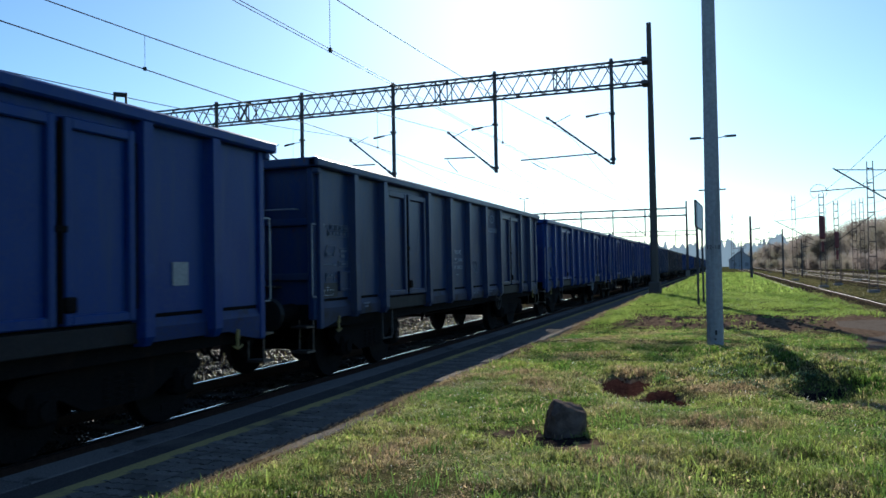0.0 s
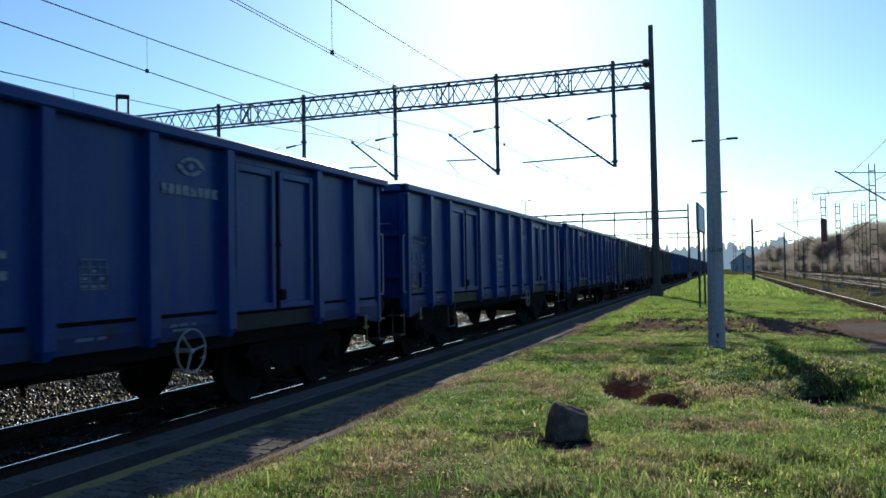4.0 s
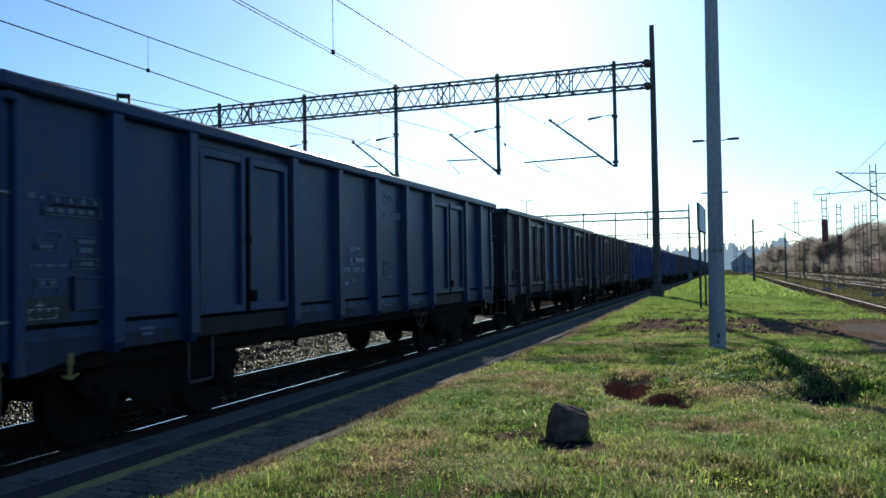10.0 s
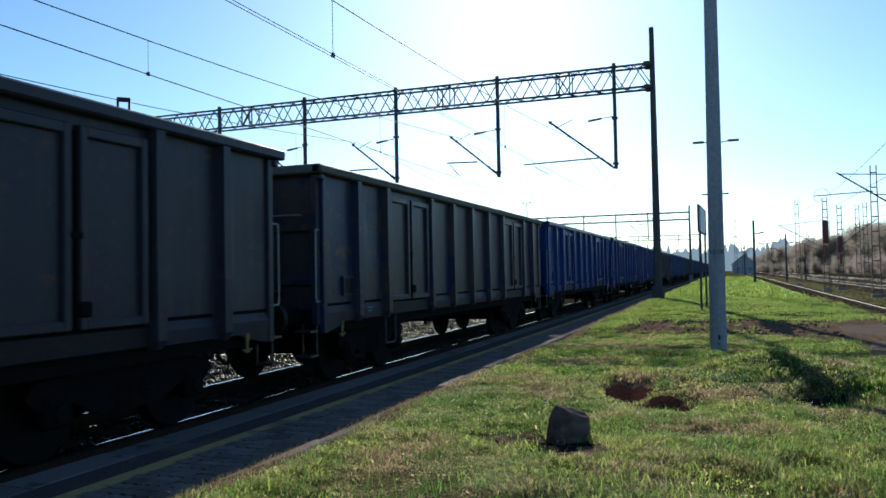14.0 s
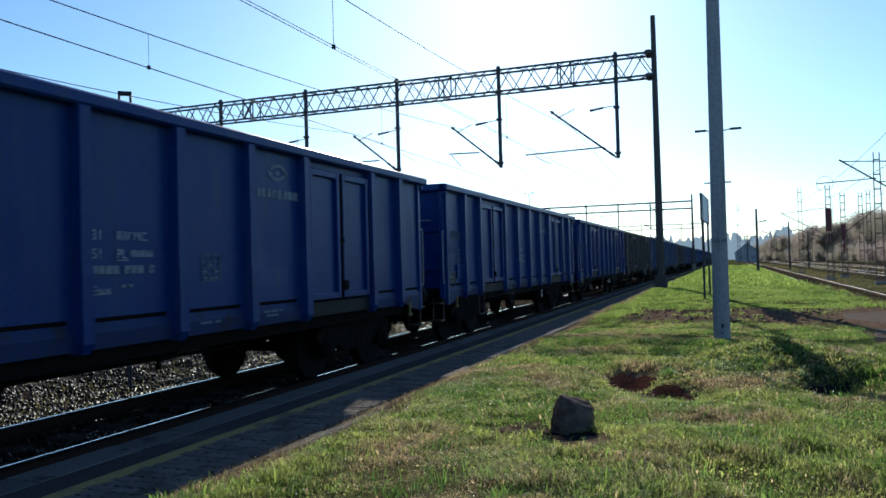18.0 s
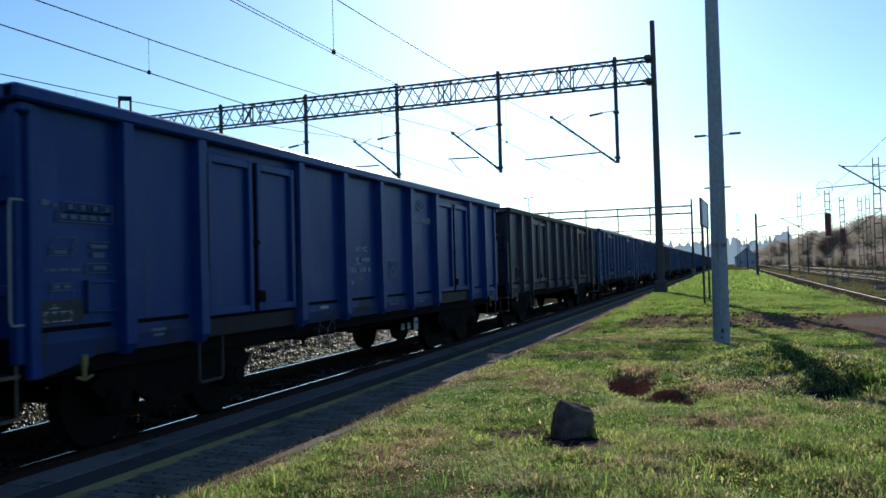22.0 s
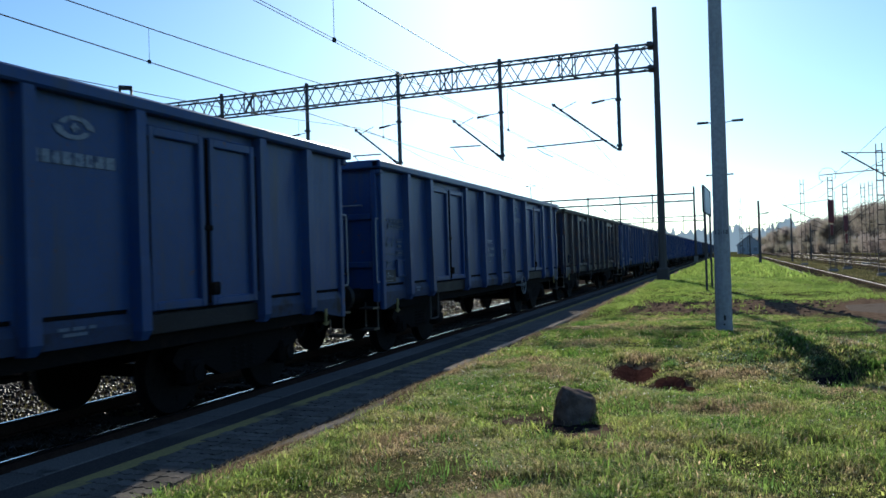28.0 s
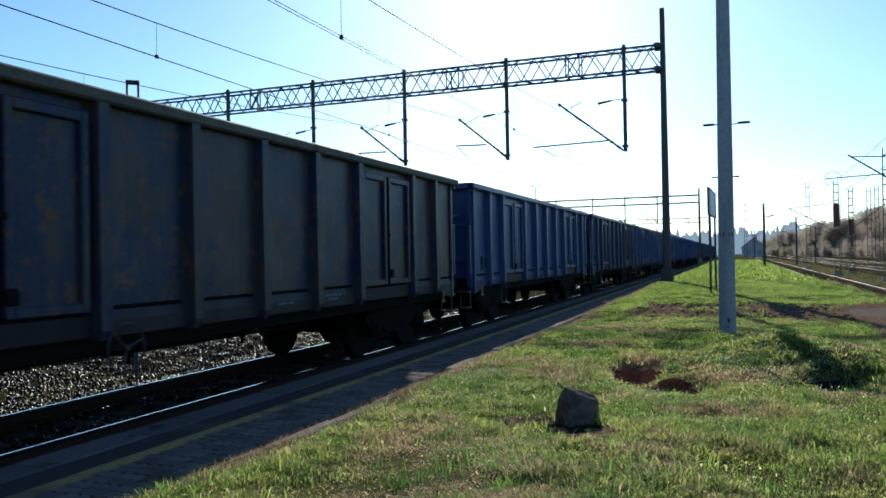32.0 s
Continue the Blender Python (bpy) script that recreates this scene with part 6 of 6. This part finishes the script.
def markings(wagon, y_text, y_logo, plate, pale):
    """Lettering in one bay, an emblem and blocks for the owner's name in another, small plates."""
    if y_text is not None:
        for text, dy, z, size in (("31", 0, 1.94, 0.135), ("RIV MC", 0.3, 1.94, 0.125), ("51", 0, 1.77, 0.135), ("PL", 0.3, 1.77, 0.125), ("Eaos", 0, 1.44, 0.12)):
            lettered(wagon, text, size, y_text + dy, z)
        part("lettering_bar", box(B(), 1.300, 1.3128, y_text + 0.3, y_text + 0.45, 1.75, 1.758), WHITE, wagon)
        part("lettering_bar", box(B(), 1.300, 1.3128, y_text + 0.48, y_text + 0.78, 1.785, 1.85), pale, wagon)
        for a, b in ((0, 0.075), (0.085, 0.16), (0.17, 0.245), (0.255, 0.33), (0.40, 0.475), (0.485, 0.56), (0.57, 0.645), (0.72, 0.79)):
            part("number_bar", box(B(), 1.300, 1.3128, y_text + a, y_text + b, 1.62, 1.695), pale, wagon)
        for a, b in ((0.36, 0.42), (0.44, 0.5)):
            part("number_bar", box(B(), 1.300, 1.3128, y_text + a, y_text + b, 1.49, 1.52), pale, wagon)
        for i in range(5):
            part("table_line", box(B(), 1.300, 1.3126, 0.43, 0.74, 1.52 + i * 0.068, 1.526 + i * 0.068), pale, wagon)
        for y in (0.43, 0.53, 0.634, 0.734):
            part("table_line", box(B(), 1.300, 1.3126, y, y + 0.006, 1.52, 1.798), pale, wagon)
        for y, z in ((0.45, 1.53), (0.55, 1.53), (0.65, 1.53), (0.45, 1.60), (0.65, 1.60), (0.55, 1.67)):
            part("table_entry", box(B(), 1.300, 1.3124, y, y + 0.06, z + 0.008, z + 0.032), pale, wagon)
        first_bay(wagon)
    if y_logo is not None:
        # two crescents round a small diamond, and below them a row of blocks in place of the owner's name
        eb = B()
        for sgn in (1, -1):
            outer = [(0.21 * math.cos(a) + 0.02, 0.125 * math.sin(a) - 0.02) for a in np.linspace(0.05, 2.75, 12)]
            inner = [(0.125 * math.cos(a) + 0.01, 0.065 * math.sin(a) + 0.0) for a in np.linspace(2.75, 0.05, 12)]
            eb.faces.new([eb.verts.new((1.3128, y_logo + sgn * a, 2.82 + sgn * b)) for a, b in outer + inner])
        eb.faces.new([eb.verts.new((1.3128, y_logo + a, 2.82 + b)) for a, b in ((0.055, 0), (0, 0.045), (-0.055, 0), (0, -0.045))])
        part("emblem", eb, pale, wagon, "pale emblem of two crescents round a diamond")
        y = y_logo - 0.46
        for w_ in (0.085, 0.085, 0.085, 0.105, 0.105, 0.085, 0.105, 0.11):
            part("owner_bar", box(B(), 1.300, 1.3128, y, y + w_, 2.495, 2.605, 0.002), pale, wagon, "pale block of worn lettering")
            y += w_ + 0.022
    for y, w_, z in ((0.35, 0.2, 1.06), (1.55, 0.12, 1.1), (1.70, 0.14, 1.1), (1.88, 0.08, 1.1), (1.6, 0.26, 1.05), (-5.25, 0.2, 1.1), (-5.22, 0.14, 1.05), (0.6, 0.1, 1.06)):
        part("small_print", box(B(), 1.322, 1.3385, y, y + w_, z, z + 0.028), FADED, wagon)
    if plate == "UIC":
        lettered(wagon, "UIC", 0.15, 5.78, 1.83)
        rb = B()
        bent(rb, [(1.314, 5.92 + 0.075 * math.cos(q / 12 * 6.2832), 1.70 + 0.075 * math.sin(q / 12 * 6.2832)) for q in range(13)], 0.008, 5)
        bar(rb, (1.314, 5.86, 1.74), (1.314, 5.98, 1.66), 0.012)
        part("round_mark", rb, WHITE, wagon, "worn white ring sign")
    elif plate:
        part("label_plate", box(B(), 1.300, 1.3155, plate[0], plate[0] + 0.24, plate[1], plate[1] + 0.24), GREYBAR, wagon, "white paper label")


def heighten(wagon, top):
    """The bodies differ a little in height: carries everything above the sill up with the top rail."""
    k, done = (top - 1.25) / (TOP - 1.25), set()
    for o in wagon.children_recursive:
        if o.data.name in done or o.name.startswith(("lettering", "wheelset")):
            continue
        done.add(o.data.name)
        for v in o.data.vertices:
            if v.co.z > 1.25:
                v.co.z = 1.25 + (v.co.z - 1.25) * k


def make_wagon(paint_name, label, handwheel=None, text=None, logo=None, plate=None, load=False, heap=0.12, seed=0, sign=False, top=3.22, bright=False):
    skin = PAINTS[paint_name]
    # brown wagons get the top rail with painted sunlight
    rail = SUNLIT_RAIL if paint_name == "brown" else skin
    w = thing("goods_wagon", label, "goods wagon", None, "open goods wagons of the train")
    part("floor", box(B(), -1.27, 1.27, -HALF + 0.03, HALF - 0.03, 1.14, 1.2), UNDER, w)
    sills = B()
    for x in (-0.32, 0.32):
        box(sills, x - 0.07, x + 0.07, -HALF, HALF, 0.86, 1.14)
    for y in (-5.6, -4.5, -2.4, 0.0, 2.4, 4.5, 5.6):
        box(sills, -1.24, 1.24, y - 0.06, y + 0.06, 0.95, 1.14)
    for x in (-1.17, 1.17):
        part("solebar", box(B(), x - 0.05, x + 0.05, -HALF + 0.05, HALF - 0.05, 0.80, 1.14), UNDER, w, "black steel solebar")
    part("underframe", sills, UNDER, w, "grimy black steel underframe")
    west = B()
    for i, (a, b) in enumerate(BAYS):
        panel_into(west, a, b, seed * 31 + i)
    for y in POSTS:
        post_into(west, y)
    for a, b in DOORS:
        mid = (a + b) / 2
        leaf_into(west, a + 0.13, mid - 0.045), leaf_into(west, mid + 0.045, b - 0.13)
        box(west, 1.27, 1.30, a, b, 2.93, 3.075)
        box(west, 1.268, 1.29, a, b, 1.15, 2.94)
    for a, b in BAYS:
        sill_into(west, a, b)
    part("off_side", flip(west, -1), skin, w, "ribbed side with doors away from the platform")
    for side in (1,):
        for i, (a, b) in enumerate(BAYS):
            bm = B()
            panel_into(bm, a, b, seed * 31 + i)
            part("side_panel", flip(bm, side), PAINTS["faded"] if paint_name == "mixed" and i in (2, 3, 5) else skin, w, "" if paint_name != "mixed" or i not in (2, 3, 5) else "panel repainted deep blue", smooth=False)
            if side > 0:
                part("sill_panel", sill_into(B(), a, b), SILLS[paint_name], w, "dusty sill plate under the side sheet")
        for y in POSTS:
            bm = B()
            post_into(bm, y)
            part("side_post", flip(bm, side), skin, w)
        tr_ = B()
        part("top_rail", flip(box(B(), 1.265, 1.425, -HALF - OVER, HALF + OVER, 3.075, TOP, 0.02), -1), rail, w, "rolled steel top rail")
        box(tr_, 1.265, 1.425, -HALF - OVER, HALF + OVER, 3.075, TOP, 0.02)
        part("top_rail", flip(tr_, side), rail, w, "rolled steel top rail")
        # a near-black strip paints the shade between side sheet and sill
        part("sill_seam", flip(box(B(), 1.262, 1.281, -HALF + 0.06, HALF - 0.06, 1.17, 1.245), side), UNDER, w, "dark strip painted as the shade in the slot above the sill")
        for a, b in DOORS:
            mid = (a + b) / 2
            for c, d in ((a + 0.13, mid - 0.045), (mid + 0.045, b - 0.13)):
                bm = B()
                leaf_into(bm, c, d)
                leaf = part("door_leaf", flip(bm, side), skin, w)
                if side < 0:
                    continue
                yy_ = c - 0.01 if c < mid - 0.5 else d + 0.01
                part("hinge_rod", tube(B(), (1.365, yy_, 1.3), (1.365, yy_, 2.86), 0.018, None, 8), UNDER, leaf)
            part("door_header", flip(box(B(), 1.27, 1.30, a, b, 2.93, 3.075), side), skin, w)
            if side < 0:
                continue
            lb = B()
            tube(lb, (1.372, mid, 1.22), (1.372, mid, 2.94), 0.017, None, 8)
            box(lb, 1.34, 1.39, mid - 0.07, mid + 0.07, 1.98, 2.04, 0.01)
            box(lb, 1.34, 1.40, mid + 0.03, mid + 0.17, 1.30, 1.44, 0.02)
            part("door_bolt", flip(lb, side), UNDER, w, "dark locking bar and lever")
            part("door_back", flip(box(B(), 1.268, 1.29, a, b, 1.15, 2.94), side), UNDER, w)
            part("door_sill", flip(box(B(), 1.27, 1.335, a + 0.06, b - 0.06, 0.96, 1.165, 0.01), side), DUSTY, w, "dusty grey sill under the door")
        st_ = bent(B(), [(1.3, -4.5, 1.0), (1.3, -4.5, 0.52), (1.3, -4.47, 0.49), (1.3, -4.13, 0.49), (1.3, -4.1, 0.52), (1.3, -4.1, 1.0)], 0.018, 6)
        part("step_stirrup", flip(st_, side), STIRRUP, w, "dusty brown step stirrup")
        if side > 0:
            lh = B()
            for a, b in ((-6.04, -6.01), (-5.74, -5.71)):
                box(lh, 1.30, 1.345, a, b, 1.33, 1.62, 0.004)
            for z in (1.33, 1.59):
                box(lh, 1.30, 1.344, -6.04, -5.71, z, z + 0.03, 0.004)
            holder = part("label_holder", lh, skin, w, "shallow steel holder for waybills")
            part("holder_back", box(B(), 1.30, 1.325, -6.01, -5.74, 1.36, 1.59), DUSTY if text is None else skin, holder)
    for e in (-1, 1):
        end_parts(w, e, skin, sign, rail)
        bogie_parts(w, e * 4.5)
    gear = B()
    tube(gear, (-0.5, -0.9, 0.72), (-0.5, 0.1, 0.72), 0.2, None, 14)
    part("air_reservoir", gear, UNDER, w, "black brake air reservoir")
    part("brake_cylinder", tube(B(), (0.25, 0.6, 0.74), (0.25, 1.15, 0.74), 0.16, 0.14, 12), UNDER, w)
    rods = B()
    for p, q in (((0.1, -3.4, 0.62), (0.1, 3.4, 0.66)), ((0.9, -1.7, 0.72), (0.9, 1.6, 0.7)), ((-0.8, -3.0, 0.6), (-0.8, 2.0, 0.62))):
        tube(rods, p, q, 0.02, None, 6)
    for y in (-1.7, 0.2, 1.6):
        bar(rods, (-0.9, y, 0.7), (0.95, y, 0.7), 0.04)
        bar(rods, (0.9, y, 0.6), (0.9, y, 0.98), 0.04)
    part("brake_rigging", rods, UNDER, w)
    if handwheel is not None:
        hw = B()
        rim = []
        for k in range(24):
            an = k / 24 * 6.2832
            rim.append([hw.verts.new((1.43 + 0.0095 * math.sin(q), handwheel + (0.225 + 0.0095 * math.cos(q)) * math.cos(an), 0.845 + (0.225 + 0.0095 * math.cos(q)) * math.sin(an))) for q in (0, 1.047, 2.094, 3.142, 4.189, 5.236)])
        for k in range(24):
            for i in range(6):
                hw.faces.new((rim[k][i], rim[(k + 1) % 24][i], rim[(k + 1) % 24][(i + 1) % 6], rim[k][(i + 1) % 6]))
        for k in range(3):
            an = k * 2.094 + 0.5 + handwheel
            tube(hw, (1.43, handwheel, 0.845), (1.43, handwheel + 0.225 * math.cos(an), 0.845 + 0.225 * math.sin(an)), 0.011, None, 5)
        tube(hw, (1.15, handwheel, 0.845), (1.45, handwheel, 0.845), 0.026, None, 8)
        part("handwheel", hw, GREYBAR if bright else STIRRUP, w, "worn grey brake handwheel")
    if handwheel == -1.95:
        bp_ = part("brake_plate", box(B(), 1.30, 1.326, handwheel + 0.02, handwheel + 0.25, 1.0, 1.17, 0.004), GREYBAR, w, "white enamelled brake plate")
        part("plate_bar", box(B(), 1.32, 1.329, handwheel + 0.05, handwheel + 0.16, 1.09, 1.12), NUMBER, bp_)
        part("plate_bar", box(B(), 1.32, 1.329, handwheel + 0.12, handwheel + 0.22, 1.03, 1.05), NUMBER, bp_)
    if load:
        xs_, ys_ = np.linspace(-1.26, 1.26, 15), np.linspace(-HALF + 0.06, HALF - 0.06, 70)
        ht = lambda X, Y: TOP - 0.16 + (heap + 0.08) * np.cos(X / 1.26 * 1.45) * (0.75 + 0.25 * np.sin(Y * 1.1)) + 0.035 * np.sin(X * 9.1 + Y * 7.3) * np.sin(Y * 11.7 - X * 5.0)
        part("load", grid("load", xs_, ys_, ht, COAL), None, w, "heaped black coal")
    markings(w, text, logo, plate, WORN_TAN if paint_name in ("brown", "mixed") else PALE)
    heighten(w, top)
    return w


LABELS = {"blue": "deep blue open goods wagon with ribbed steel sides", "faded": "faded grey-blue open goods wagon with ribbed sides",
          "slate": "dusty slate-coloured open goods wagon with worn paint", "brown": "rusty grey-brown open goods wagon with peeling paint",
          "mixed": "brown open goods wagon with blue repainted panels"}
# each wagon from the head of the train: paint, place of the handwheel, lettering, place of the emblem, height, how far the coupling lets it stand ahead
MAKE_UP = [("blue", None, 1, 1.93, 3.24, -0.17), ("slate", 2.07, 1, 2.01, 3.215, -0.12), ("blue", 1.77, 1, 1.93, 3.165, 0.03), ("blue", 1.74, 1, 1.7, 3.2, -0.1),
           ("blue", -2.38, 1, 1.93, 3.265, -0.15), ("slate", 1.78, 1, 0.68, 3.255, -0.08), ("mixed", -2.05, 0, 0.6, 3.23, 0.01), ("brown", None, 0, None, 3.19, -0.05),
           ("blue", None, 1, 1.95, 3.24, -0.06), ("blue", -2.2, 1, 1.92, 3.25, 0.0), ("blue", -1.95, 1, 1.9, 3.21, 0.0), ("brown", 1.68, 0, 1.45, 3.19, 0.0),
           ("faded", None, 1, 1.8, 3.255, 0.0), ("faded", 1.94, 1, 1.8, 3.24, 0.0), ("brown", -2.28, 0, None, 3.18, 0.0), ("faded", None, 0, None, 3.21, 0.0)]
templates = {}
wagons = []
ry = random.Random(8)
for k in range(-2, 30):
    p_name, hand, text_on, emblem_y, tall_, ahead = MAKE_UP[k] if 0 <= k < len(MAKE_UP) else (ry.choice(("blue", "faded", "faded", "slate", "brown")), None, 0, None, 3.22, 0.0)
    key = (p_name, hand, text_on, emblem_y, tall_, k == 8, k in (0, 10))
    at_y = HEAD_CENTRE + PITCH * k + ahead
    centre = pose(TRACK, at_y, 0)
    if key in templates:
        w = copy_thing(templates[key], centre)
    else:
        n_ = len(templates)
        w = make_wagon(p_name, LABELS[p_name], hand, -1.1 if text_on else None, emblem_y, (4.99, 1.5) if k == 0 else "UIC" if k == 10 else None, n_ % 3 != 1, 0.05 + 0.05 * (n_ % 3), n_, k == 8,
                       tall_, k in (2, 3, 11, 13))
        # white plates hung under the sill of two wagons
        for y0, y1, z0, z1 in {9: ((2.03, 2.2, 0.56, 0.78),), 10: ((1.7, 1.88, 0.54, 0.76), (1.12, 1.25, 0.58, 0.69), (1.4, 1.52, 0.58, 0.69))}.get(k, ()):
            hung = part("hung_plate", box(B(), 1.19, 1.204, y0, y1, z0, z1, 0.003), GREYBAR, w, "white enamelled plate under the sill")
            part("hanger", bar(B(), (1.18, (y0 + y1) / 2, z0 + 0.03), (1.18, (y0 + y1) / 2, 0.84), 0.018), UNDER, hung)
            part("plate_mark", box(B(), 1.196, 1.207, y0 + 0.04, y1 - 0.04, (z0 + z1) / 2, (z0 + z1) / 2 + 0.05), NUMBER, hung)
        w.matrix_basis = centre
        templates[key] = w
    wagons.append((k, w, at_y))


# ---------------------------------------------------------------- what moves
def motions():
    times = [0.0, 1.0, 2.0, 3.0, 4.0, 5.0, 6.0, 7.0, 8.0, 9.0, 10.0, 11.0, 12.0, 13.0, 14.0, 15.0, 16.0, 17.0, 18.0, 19.0, 20.0, 21.0, 22.0, 23.0, 24.0, 25.0, 26.0, 27.0, 28.0, 29.0, 30.0, 31.0, 32.0]
    for k, w, at_y in wagons:
        walk(w, [(t, pose(TRACK, at_y - RUN(t), 0)) for t in times])
        if k > 16:
            continue
        for bogie in [c for c in w.children if c.name.startswith("bogie")]:
            for ws in [c for c in bogie.children if c.name.startswith("wheelset")]:
                y = ws.location.y
                walk(ws, [(i / 10, pose(0, y, 0.46, math.degrees(RUN(i / 10) / 0.46), 0, 0)) for i in range(321)])


motions()
